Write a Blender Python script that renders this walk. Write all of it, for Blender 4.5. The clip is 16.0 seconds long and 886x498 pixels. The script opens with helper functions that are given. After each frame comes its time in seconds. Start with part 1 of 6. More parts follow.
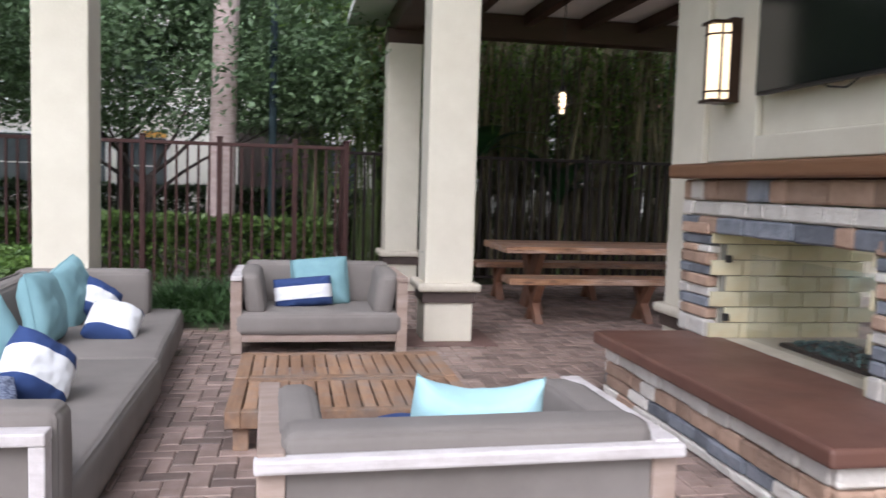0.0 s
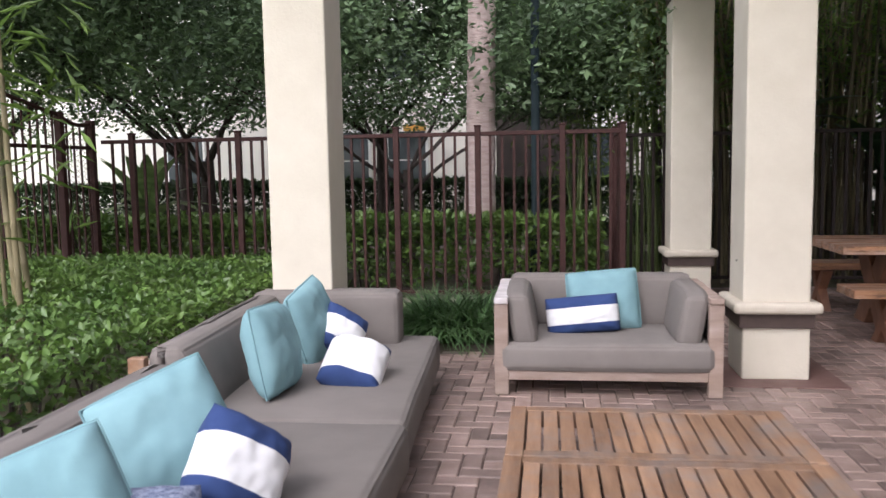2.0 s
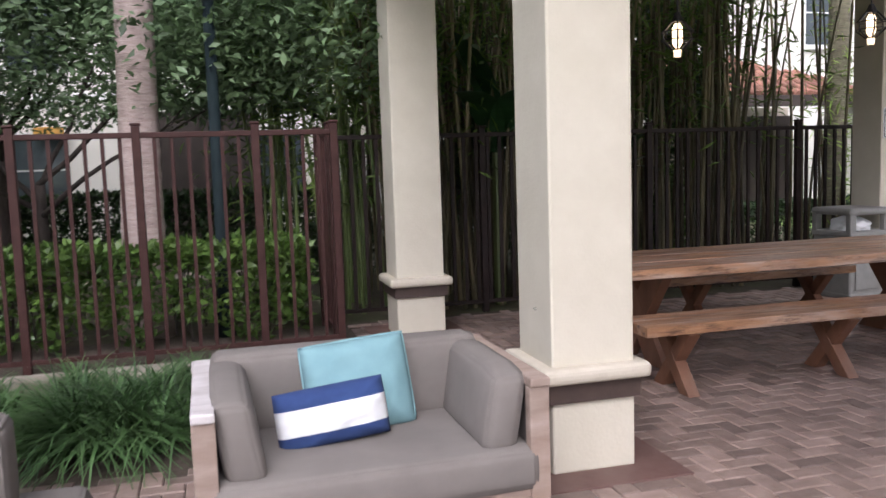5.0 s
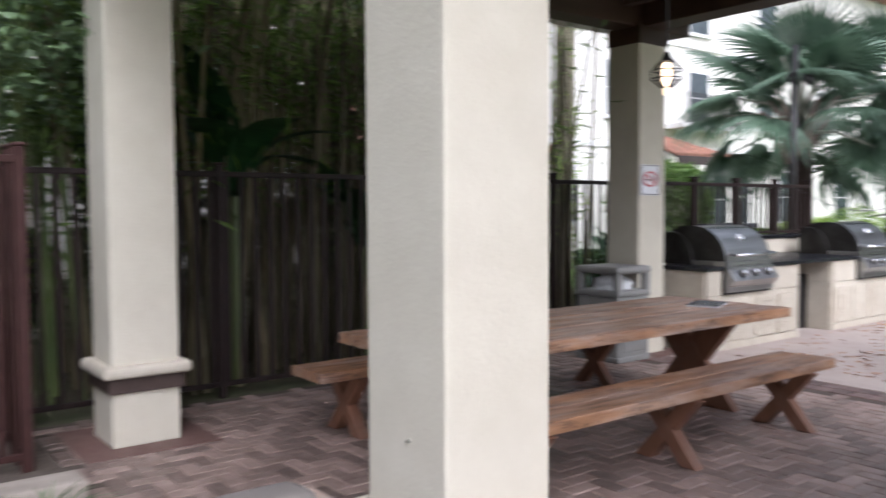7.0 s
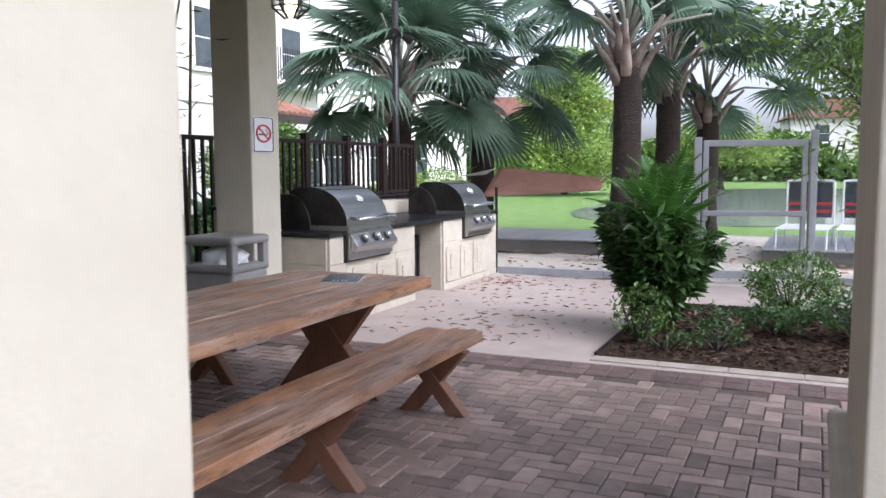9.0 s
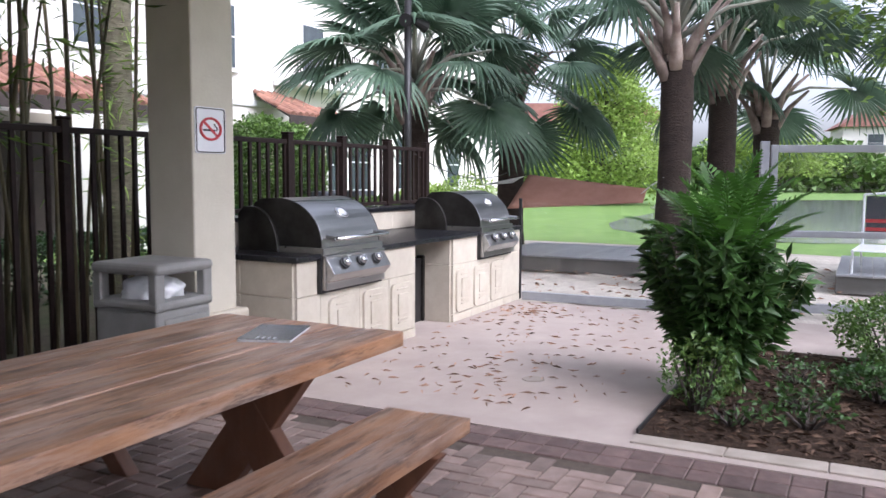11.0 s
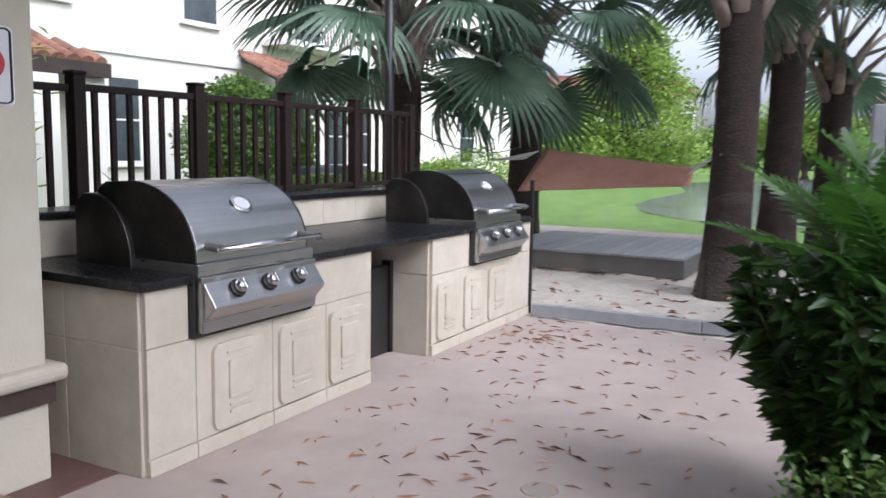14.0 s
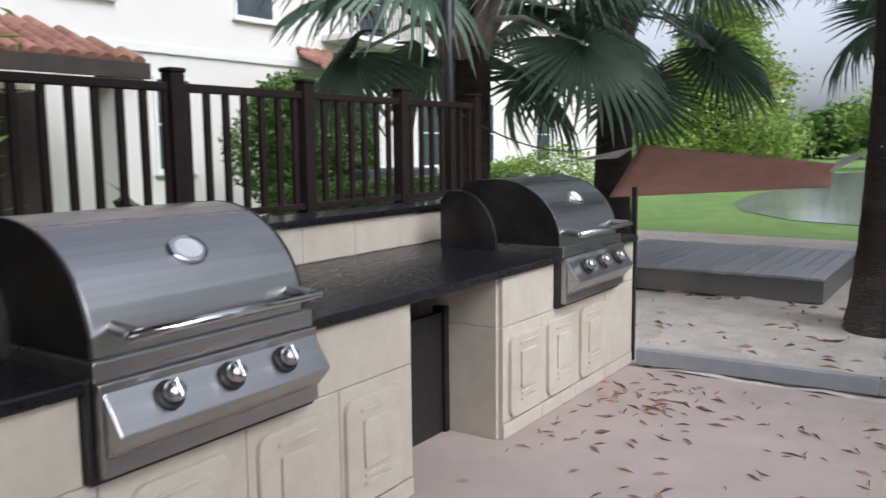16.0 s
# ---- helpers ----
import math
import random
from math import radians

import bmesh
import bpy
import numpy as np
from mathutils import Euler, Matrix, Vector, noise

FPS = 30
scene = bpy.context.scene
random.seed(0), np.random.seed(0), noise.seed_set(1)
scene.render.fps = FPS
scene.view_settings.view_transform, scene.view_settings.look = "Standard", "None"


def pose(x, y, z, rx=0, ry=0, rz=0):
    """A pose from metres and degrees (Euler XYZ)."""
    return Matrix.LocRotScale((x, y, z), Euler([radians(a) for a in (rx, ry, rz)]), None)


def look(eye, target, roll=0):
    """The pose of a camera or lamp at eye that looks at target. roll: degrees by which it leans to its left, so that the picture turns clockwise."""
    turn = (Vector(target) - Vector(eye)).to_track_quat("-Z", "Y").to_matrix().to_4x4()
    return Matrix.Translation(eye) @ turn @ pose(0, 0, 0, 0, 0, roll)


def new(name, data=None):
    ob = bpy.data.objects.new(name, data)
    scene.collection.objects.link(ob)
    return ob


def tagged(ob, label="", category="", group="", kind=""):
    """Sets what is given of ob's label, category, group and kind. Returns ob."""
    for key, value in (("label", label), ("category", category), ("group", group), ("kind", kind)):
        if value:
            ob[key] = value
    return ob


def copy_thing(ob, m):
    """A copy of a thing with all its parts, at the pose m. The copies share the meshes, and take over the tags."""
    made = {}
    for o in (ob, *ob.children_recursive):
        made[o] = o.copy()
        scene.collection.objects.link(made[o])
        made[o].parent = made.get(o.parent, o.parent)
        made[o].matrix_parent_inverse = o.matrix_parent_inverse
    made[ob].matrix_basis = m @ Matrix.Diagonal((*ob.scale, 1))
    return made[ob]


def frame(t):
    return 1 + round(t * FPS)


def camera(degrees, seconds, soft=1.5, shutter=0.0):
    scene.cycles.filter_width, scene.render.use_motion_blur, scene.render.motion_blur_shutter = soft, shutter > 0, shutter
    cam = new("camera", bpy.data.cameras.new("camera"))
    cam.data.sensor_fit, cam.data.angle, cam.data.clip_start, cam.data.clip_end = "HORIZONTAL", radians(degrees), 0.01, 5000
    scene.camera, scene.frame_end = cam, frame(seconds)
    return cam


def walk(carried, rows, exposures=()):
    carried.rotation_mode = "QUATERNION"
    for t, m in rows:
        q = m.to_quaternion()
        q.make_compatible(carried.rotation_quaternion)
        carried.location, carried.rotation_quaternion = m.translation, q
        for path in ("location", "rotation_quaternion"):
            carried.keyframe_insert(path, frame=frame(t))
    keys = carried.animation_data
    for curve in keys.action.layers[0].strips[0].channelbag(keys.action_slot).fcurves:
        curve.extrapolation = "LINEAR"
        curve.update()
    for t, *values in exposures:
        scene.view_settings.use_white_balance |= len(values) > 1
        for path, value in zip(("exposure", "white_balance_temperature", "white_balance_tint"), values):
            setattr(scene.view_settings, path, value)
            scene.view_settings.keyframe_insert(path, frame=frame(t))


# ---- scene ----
cam = camera(56.6, 16.0, shutter=0.5)
PATH = [
    (0, (0.645, 0.739, 1.415), (0.999, 2.701, 1.261), 1.7),
    (0.5, (0.71, 1.162, 1.417), (0.859, 3.148, 1.24), 1.8),
    (1, (0.699, 1.53, 1.448), (0.605, 3.52, 1.273), 1.9),
    (1.5, (0.615, 1.9, 1.458), (0.37, 3.876, 1.269), 1.1),
    (2, (0.514, 2.248, 1.482), (0.251, 4.221, 1.285), -1.0),
    (2.5, (0.416, 2.666, 1.485), (0.103, 4.634, 1.318), -0.1),
    (3, (0.292, 2.987, 1.516), (0.106, 4.97, 1.337), -0.5),
    (3.5, (0.245, 3.308, 1.52), (0.263, 5.298, 1.319), -1.6),
    (4, (0.268, 3.701, 1.519), (0.488, 5.677, 1.303), -0.1),
    (4.2, (0.278, 3.821, 1.523), (0.593, 5.784, 1.302), -0.1),
    (6.3, (0.266, 5.495, 1.535), (1.011, 7.345, 1.401), -2.1),
    (6.5, (0.277, 5.67, 1.551), (1.105, 7.486, 1.427), -1.2),
    (7, (0.3, 6.059, 1.542), (1.518, 7.643, 1.444), -0.3),
    (7.5, (0.365, 6.385, 1.525), (1.861, 7.704, 1.382), -1.5),
    (8, (0.545, 6.663, 1.52), (2.267, 7.66, 1.327), -1.3),
    (8.2, (0.614, 6.746, 1.527), (2.41, 7.603, 1.323), -1.4),
    (10.3, (2.271, 7.316, 1.53), (4.084, 8.14, 1.34), 0.4),
    (10.5, (2.423, 7.363, 1.526), (4.197, 8.266, 1.334), 0.5),
    (11, (2.824, 7.454, 1.535), (4.597, 8.361, 1.353), 0.3),
    (11.5, (3.247, 7.637, 1.526), (5.071, 8.437, 1.343), -0.0),
    (12, (3.639, 7.814, 1.52), (5.503, 8.51, 1.317), 0.2),
    (12.5, (4.033, 7.979, 1.521), (5.892, 8.685, 1.313), 0.0),
    (13, (4.403, 8.127, 1.544), (6.201, 8.975, 1.318), 1.0),
    (13.5, (4.811, 8.234, 1.561), (6.587, 9.122, 1.324), 0.6),
    (14, (5.209, 8.318, 1.522), (6.954, 9.263, 1.278), 0.9),
    (14.5, (5.608, 8.475, 1.501), (7.269, 9.556, 1.228), 1.0),
    (15, (5.969, 8.632, 1.526), (7.584, 9.776, 1.239), 1.1),
    (15.5, (6.371, 8.828, 1.551), (7.957, 10.019, 1.292), 0.8),
    (16, (6.734, 9.123, 1.539), (8.381, 10.229, 1.29), -0.6),
]
walk(cam, [(t, look(eye, target, roll)) for t, eye, target, roll in PATH], exposures=[(0, 1.0, 5850, 15), (1.5, 1.02, 6120, 18), (4.2, 1.05, 6100, 19), (6.5, 1.18, 5800, 16), (7.2, 1.14, 5750, 16), (8.2, 1.3, 5650, 15), (10.5, 1.3, 5720, 19), (11.5, 1.4, 5700, 18), (12.5, 1.3, 5700, 17), (13.3, 1.15, 5720, 16), (14.5, 0.92, 5740, 14), (15.5, 0.75, 5800, 13), (16, 0.63, 5850, 13)])

# ---- light ----
world = bpy.data.worlds.new("overcast_sky")
scene.world = world
world.use_nodes = True
wn = world.node_tree.nodes
wl = world.node_tree.links
sky = wn.new("ShaderNodeTexSky")
sky.sky_type, sky.sun_disc = "NISHITA", False
sky.sun_elevation, sky.sun_rotation = radians(45), radians(200)
sky.air_density, sky.dust_density = 1.0, 4.0
soften = wn.new("ShaderNodeHueSaturation")
soften.inputs["Saturation"].default_value = 0.25
wl.new(sky.outputs[0], soften.inputs["Color"])
wl.new(soften.outputs[0], wn["Background"].inputs["Color"])
wn["Background"].inputs["Strength"].default_value = 0.15
sun = new("sun", bpy.data.lights.new("sun", "SUN"))
sun.data.energy, sun.data.angle, sun.data.color = 0.75, radians(35), (1, 0.98, 0.95)
sun.matrix_world = look((math.sin(radians(200)) * 30, math.cos(radians(200)) * 30, 30), (0, 0, 0))


# ---- materials ----
def ramp(nt, fac, stops):
    r = nt.nodes.new("ShaderNodeValToRGB")
    el = r.color_ramp.elements
    while len(el) < len(stops):
        el.new(0.5)
    for e, (p, c) in zip(el, stops):
        e.position, e.color = p, (*c, 1)
    nt.links.new(fac, r.inputs[0])
    return r.outputs[0]


def mix(nt, fac, a, b, blend="MIX"):
    m = nt.nodes.new("ShaderNodeMix")
    m.data_type, m.blend_type = "RGBA", blend
    for sock, v in ((m.inputs[0], fac), (m.inputs[6], a), (m.inputs[7], b)):
        if isinstance(v, (int, float)):
            sock.default_value = v
        elif isinstance(v, tuple):
            sock.default_value = (*v, 1)
        else:
            nt.links.new(v, sock)
    return m.outputs[2]


def mat(name, c1, c2, scale=6.0, rough=0.8, bump=0.2, bscale=60.0, metal=0.0, stretch=(1, 1, 1), dirt=None, dscale=1.2,
        dirt_amount=0.5, rand=0.0, island=0.0, stain=None, rough2=None, coords="Object", trans=0.0, spec=0.5, bdist=0.004, along=False):
    """Two tones of grain, broad stains and fine relief; rand varies the value from object to object, island from piece to piece."""
    m = bpy.data.materials.new(name)
    m.use_nodes = True
    nt = m.node_tree
    p = nt.nodes["Principled BSDF"]
    tc = nt.nodes.new("ShaderNodeTexCoord")
    mp = nt.nodes.new("ShaderNodeMapping")
    mp.inputs["Scale"].default_value = stretch
    nt.links.new(tc.outputs[coords], mp.inputs[0])
    info = nt.nodes.new("ShaderNodeObjectInfo")
    if rand:
        sh = nt.nodes.new("ShaderNodeVectorMath")
        sh.operation = "MULTIPLY_ADD"
        sh.inputs[1].default_value = (17, 23, 29)
        nt.links.new(info.outputs["Random"], sh.inputs[0])
        nt.links.new(mp.outputs[0], sh.inputs[2])
        vec = sh.outputs[0]
    else:
        vec = mp.outputs[0]

    def tex(sc, detail, rgh=0.6, raw=False):
        n = nt.nodes.new("ShaderNodeTexNoise")
        n.inputs["Scale"].default_value, n.inputs["Detail"].default_value, n.inputs["Roughness"].default_value = sc, detail, rgh
        nt.links.new(tc.outputs[coords] if raw else vec, n.inputs["Vector"])
        return n.outputs["Fac"]

    col = ramp(nt, tex(scale, 6), [(0.3, c1), (0.7, c2)])
    if dirt:
        col = mix(nt, ramp(nt, tex(dscale, 8, 0.7, not along), [(0.45, (0, 0, 0)), (0.75, (dirt_amount,) * 3)]), col, dirt)
    if stain:
        col = mix(nt, ramp(nt, tex(dscale * 2.3, 9, 0.75, not along), [(0.50, (0, 0, 0)), (0.62, (0.8,) * 3)]), col, stain)
    if rand or island:
        hv = nt.nodes.new("ShaderNodeHueSaturation")
        mr = nt.nodes.new("ShaderNodeMapRange")
        amount = rand or island
        mr.inputs["To Min"].default_value, mr.inputs["To Max"].default_value = 1 - amount, 1 + amount
        if island:
            geo = nt.nodes.new("ShaderNodeNewGeometry")
            nt.links.new(geo.outputs["Random Per Island"], mr.inputs[0])
        else:
            nt.links.new(info.outputs["Random"], mr.inputs[0])
        nt.links.new(mr.outputs[0], hv.inputs["Value"])
        nt.links.new(col, hv.inputs["Color"])
        col = hv.outputs[0]
    nt.links.new(col, p.inputs["Base Color"])
    p.inputs["Metallic"].default_value = metal
    p.inputs["Specular IOR Level"].default_value = spec
    p.inputs["Roughness"].default_value = rough
    if rough2 is not None:
        r = nt.nodes.new("ShaderNodeMapRange")
        r.inputs["From Min"].default_value, r.inputs["From Max"].default_value = 0.35, 0.65
        r.inputs["To Min"].default_value, r.inputs["To Max"].default_value = rough, rough2
        nt.links.new(tex(scale * 0.7, 5), r.inputs[0])
        nt.links.new(r.outputs[0], p.inputs["Roughness"])
    if bump:
        b = nt.nodes.new("ShaderNodeBump")
        b.inputs["Strength"].default_value, b.inputs["Distance"].default_value = bump, bdist
        nt.links.new(tex(bscale, 4), b.inputs["Height"])
        nt.links.new(b.outputs[0], p.inputs["Normal"])
    if trans:
        tr = nt.nodes.new("ShaderNodeBsdfTranslucent")
        nt.links.new(col, tr.inputs["Color"])
        ms = nt.nodes.new("ShaderNodeMixShader")
        ms.inputs[0].default_value = trans
        nt.links.new(p.outputs[0], ms.inputs[1])
        nt.links.new(tr.outputs[0], ms.inputs[2])
        nt.links.new(ms.outputs[0], nt.nodes["Material Output"].inputs[0])
    return m


def glow(name, color, strength):
    m = bpy.data.materials.new(name)
    m.use_nodes = True
    p = m.node_tree.nodes["Principled BSDF"]
    p.inputs["Base Color"].default_value = (*color, 1)
    p.inputs["Emission Color"].default_value = (*color, 1)
    p.inputs["Emission Strength"].default_value = strength
    return m


def clear_glass(name, tint, rough=0.0, gloss=0.07):
    m = bpy.data.materials.new(name)
    m.use_nodes = True
    nt = m.node_tree
    gl = nt.nodes.new("ShaderNodeBsdfGlossy")
    gl.inputs["Roughness"].default_value = rough
    tr = nt.nodes.new("ShaderNodeBsdfTransparent")
    tr.inputs[0].default_value = (*tint, 1)
    ms = nt.nodes.new("ShaderNodeMixShader")
    ms.inputs[0].default_value = gloss
    nt.links.new(tr.outputs[0], ms.inputs[1])
    nt.links.new(gl.outputs[0], ms.inputs[2])
    nt.links.new(ms.outputs[0], nt.nodes["Material Output"].inputs[0])
    return m


STUCCO = mat("cream_stucco", (0.54, 0.495, 0.40), (0.61, 0.565, 0.465), 3, 0.9, 0.35, 45, dirt=(0.55, 0.49, 0.37), dscale=0.9, dirt_amount=0.3, coords="Object", bdist=0.006)
PRECAST = mat("cream_cast_stone", (0.47, 0.42, 0.335), (0.55, 0.50, 0.41), 8, 0.85, 0.3, 80, dirt=(0.36, 0.29, 0.22), dscale=2.2, dirt_amount=0.42)
BROWN_BAND = mat("dark_brown_paint", (0.045, 0.028, 0.022), (0.065, 0.042, 0.034), 12, 0.6, 0.15, 90)
DARK_WOOD = mat("dark_stained_beam", (0.035, 0.016, 0.010), (0.06, 0.028, 0.018), 5, 0.6, 0.35, 30, stretch=(0.15, 1, 1))
SOFFIT = mat("white_soffit", (0.74, 0.73, 0.70), (0.80, 0.79, 0.76), 2, 0.85, 0.1, 60)
PAVER = mat("clay_paver", (0.18, 0.127, 0.105), (0.305, 0.222, 0.19), 7, 0.62, 0.5, 55, rand=0.4, rough2=0.38, dirt=(0.10, 0.07, 0.06), dscale=1.5)
PAVER_FIELD = mat("clay_paver_field", (0.18, 0.127, 0.105), (0.305, 0.222, 0.19), 7, 0.62, 0.5, 55, island=0.4, rough2=0.38, dirt=(0.10, 0.07, 0.06), dscale=1.5)
PAVER_DARK = mat("charcoal_red_paver", (0.088, 0.058, 0.052), (0.165, 0.108, 0.095), 9, 0.75, 0.5, 55, rand=0.3, rough2=0.5)
JOINT = mat("joint_sand", (0.06, 0.045, 0.035), (0.11, 0.085, 0.065), 20, 0.95, 0.4, 150)
CONCRETE = mat("pink_concrete", (0.355, 0.29, 0.255), (0.43, 0.36, 0.32), 2.5, 0.8, 0.25, 120, dirt=(0.34, 0.27, 0.23), dscale=0.7, dirt_amount=0.5, rough2=0.6)
CURB = mat("pale_concrete_curb", (0.30, 0.255, 0.215), (0.41, 0.355, 0.305), 6, 0.9, 0.4, 70, dirt=(0.2, 0.18, 0.13), dscale=2)
SAND = mat("beach_sand", (0.47, 0.42, 0.36), (0.62, 0.56, 0.49), 3, 0.95, 1.0, 6, dirt=(0.33, 0.29, 0.24), dscale=5, dirt_amount=0.6, bdist=0.05)
MULCH = mat("bark_mulch", (0.024, 0.016, 0.012), (0.08, 0.052, 0.036), 22, 0.95, 1.0, 40, bdist=0.03, spec=0.1)
GRASS = mat("lawn", (0.11, 0.20, 0.04), (0.19, 0.30, 0.07), 1.5, 0.9, 0.8, 90, dirt=(0.10, 0.2, 0.03), dscale=0.25, bdist=0.02)
SHADE_SOIL = mat("shaded_soil", (0.05, 0.04, 0.025), (0.10, 0.085, 0.05), 6, 0.95, 0.8, 40, dirt=(0.05, 0.09, 0.02), dscale=0.8, dirt_amount=0.8)
FENCE_MAT = mat("brown_powder_coat", (0.036, 0.014, 0.012), (0.056, 0.023, 0.019), 15, 0.5, 0.05, 120, rough2=0.65, spec=0.25)
FENCE_DARK = mat("dark_brown_powder_coat", (0.013, 0.008, 0.007), (0.023, 0.013, 0.011), 15, 0.5, 0.05, 120, rough2=0.65, spec=0.25)
CUSHION = mat("taupe_canvas", (0.165, 0.145, 0.130), (0.20, 0.178, 0.160), 3, 0.95, 0.35, 260, dirt=(0.12, 0.10, 0.09), dscale=1.6, dirt_amount=0.35, bdist=0.002, rand=0.05)
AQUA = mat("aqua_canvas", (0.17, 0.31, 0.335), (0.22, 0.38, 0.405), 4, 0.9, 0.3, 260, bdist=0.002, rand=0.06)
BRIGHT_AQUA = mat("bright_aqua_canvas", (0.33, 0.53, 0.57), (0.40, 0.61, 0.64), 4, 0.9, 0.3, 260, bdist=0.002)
NAVY = mat("navy_canvas", (0.018, 0.040, 0.13), (0.028, 0.058, 0.17), 5, 0.9, 0.3, 260, bdist=0.002)
WHITE_CLOTH = mat("white_canvas", (0.68, 0.68, 0.68), (0.76, 0.76, 0.76), 5, 0.9, 0.3, 260, bdist=0.002)
TEAK = mat("weathered_teak", (0.18, 0.095, 0.05), (0.34, 0.20, 0.115), 4, 0.7, 0.4, 50, stretch=(4, 0.5, 4), dirt=(0.20, 0.175, 0.16), dscale=3.2, dirt_amount=0.95, rand=0.22)
GREY_TEAK = mat("silvered_teak", (0.24, 0.175, 0.14), (0.37, 0.285, 0.24), 5, 0.8, 0.4, 50, stretch=(0.6, 3, 3), dirt=(0.24, 0.15, 0.10), dscale=2.5, dirt_amount=0.5, rand=0.1)
WHITE_RAIL = mat("bleached_rail", (0.46, 0.42, 0.41), (0.62, 0.58, 0.57), 7, 0.8, 0.4, 60, stretch=(0.4, 3, 3), dirt=(0.30, 0.25, 0.22), dscale=4, dirt_amount=0.6)
TABLE_WOOD = mat("worn_picnic_timber", (0.20, 0.09, 0.043), (0.50, 0.27, 0.145), 4.5, 0.28, 0.5, 45, stretch=(0.45, 2.8, 2.8), dirt=(0.46, 0.40, 0.365), dscale=2.8, dirt_amount=0.85, rand=0.2, stain=(0.07, 0.036, 0.024), rough2=0.46, along=True)
TABLE_LEG = mat("red_brown_timber", (0.13, 0.055, 0.030), (0.22, 0.10, 0.055), 3, 0.6, 0.3, 45, stretch=(2.5, 2.5, 0.5), dirt=(0.2, 0.15, 0.12), dscale=2.5, dirt_amount=0.5, rand=0.12)
MANTEL = mat("brown_mantel_timber", (0.12, 0.055, 0.026), (0.19, 0.092, 0.045), 3, 0.45, 0.3, 40, stretch=(3, 0.4, 3), rough2=0.6)
HEARTH = mat("red_hearth_stone", (0.095, 0.043, 0.031), (0.155, 0.072, 0.05), 3, 0.42, 0.25, 35, dirt=(0.09, 0.04, 0.03), dscale=1.5, dirt_amount=0.7, rough2=0.55)
RED_PAD = mat("red_concrete_pad", (0.115, 0.062, 0.052), (0.185, 0.105, 0.088), 5, 0.7, 0.3, 60, dirt=(0.09, 0.06, 0.05), dscale=2.5, dirt_amount=0.6, rough2=0.5)
STONE_TAN = mat("tan_ledgestone", (0.28, 0.18, 0.125), (0.44, 0.30, 0.22), 7, 0.9, 0.9, 22, rand=0.3, bdist=0.02)
STONE_WHITE = mat("white_ledgestone", (0.50, 0.46, 0.41), (0.64, 0.60, 0.55), 7, 0.9, 0.9, 22, rand=0.15, bdist=0.02)
STONE_GREY = mat("slate_grey_ledgestone", (0.11, 0.12, 0.14), (0.24, 0.25, 0.28), 7, 0.85, 0.9, 22, rand=0.3, bdist=0.02)
FIREBRICK = mat("cream_firebrick", (0.55, 0.50, 0.33), (0.66, 0.60, 0.42), 6, 0.9, 0.3, 60, dirt=(0.55, 0.38, 0.16), dscale=3, dirt_amount=0.6, rand=0.08)
GROUT = mat("grey_grout", (0.2, 0.19, 0.16), (0.26, 0.25, 0.21), 30, 0.95, 0.3, 150)
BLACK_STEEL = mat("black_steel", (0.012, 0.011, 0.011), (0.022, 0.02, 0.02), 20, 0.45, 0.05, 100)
BRONZE = mat("oil_bronze", (0.035, 0.018, 0.012), (0.055, 0.03, 0.02), 12, 0.4, 0.08, 60, metal=0.6)
STEEL = mat("brushed_stainless", (0.37, 0.365, 0.36), (0.47, 0.465, 0.46), 3, 0.27, 0.02, 120, metal=1.0, stretch=(0.15, 6, 6), dirt=(0.30, 0.29, 0.28), dscale=2.2, dirt_amount=0.45, rough2=0.36, bdist=0.001)
DULL_STEEL = mat("smoked_steel", (0.035, 0.033, 0.031), (0.10, 0.095, 0.09), 4, 0.45, 0.1, 60, metal=0.9, dirt=(0.05, 0.045, 0.04), dscale=3, dirt_amount=0.8)
CHROME = mat("chrome", (0.55, 0.55, 0.56), (0.65, 0.65, 0.66), 8, 0.12, 0, 1, metal=1.0)
GRANITE = mat("black_granite", (0.006, 0.006, 0.008), (0.013, 0.013, 0.016), 90, 0.25, 0.02, 200, rough2=0.34, dirt=(0.03, 0.03, 0.03), dscale=2.5, dirt_amount=0.2, spec=0.35)
PLASTIC_GREY = mat("grey_bin_plastic", (0.20, 0.195, 0.185), (0.25, 0.245, 0.23), 9, 0.55, 0.2, 140, dirt=(0.15, 0.13, 0.11), dscale=2)
ALUM = mat("grey_aluminium", (0.30, 0.31, 0.33), (0.36, 0.37, 0.39), 10, 0.5, 0.03, 90, metal=0.3)
GLASS = clear_glass("clear_pool_glass", (0.985, 0.992, 0.99), 0.0, 0.035)
FIRE_GLASS = clear_glass("fire_screen_glass", (0.93, 0.94, 0.93), 0.02)
SCREEN = mat("dark_screen", (0.004, 0.004, 0.005), (0.006, 0.006, 0.007), 3, 0.12, 0, 1)
LAMP_GLASS = glow("warm_lamp_glass", (1.0, 0.78, 0.48), 0.85)
BULB = glow("warm_bulb", (1.0, 0.74, 0.44), 2.0)
SIGN_WHITE = mat("white_sign_plate", (0.72, 0.72, 0.74), (0.78, 0.78, 0.80), 5, 0.4, 0, 1)
SIGN_RED = mat("red_sign_ink", (0.48, 0.03, 0.04), (0.56, 0.05, 0.06), 5, 0.5, 0, 1)
SIGN_BLACK = mat("black_sign_ink", (0.012, 0.012, 0.014), (0.02, 0.02, 0.022), 5, 0.5, 0, 1)


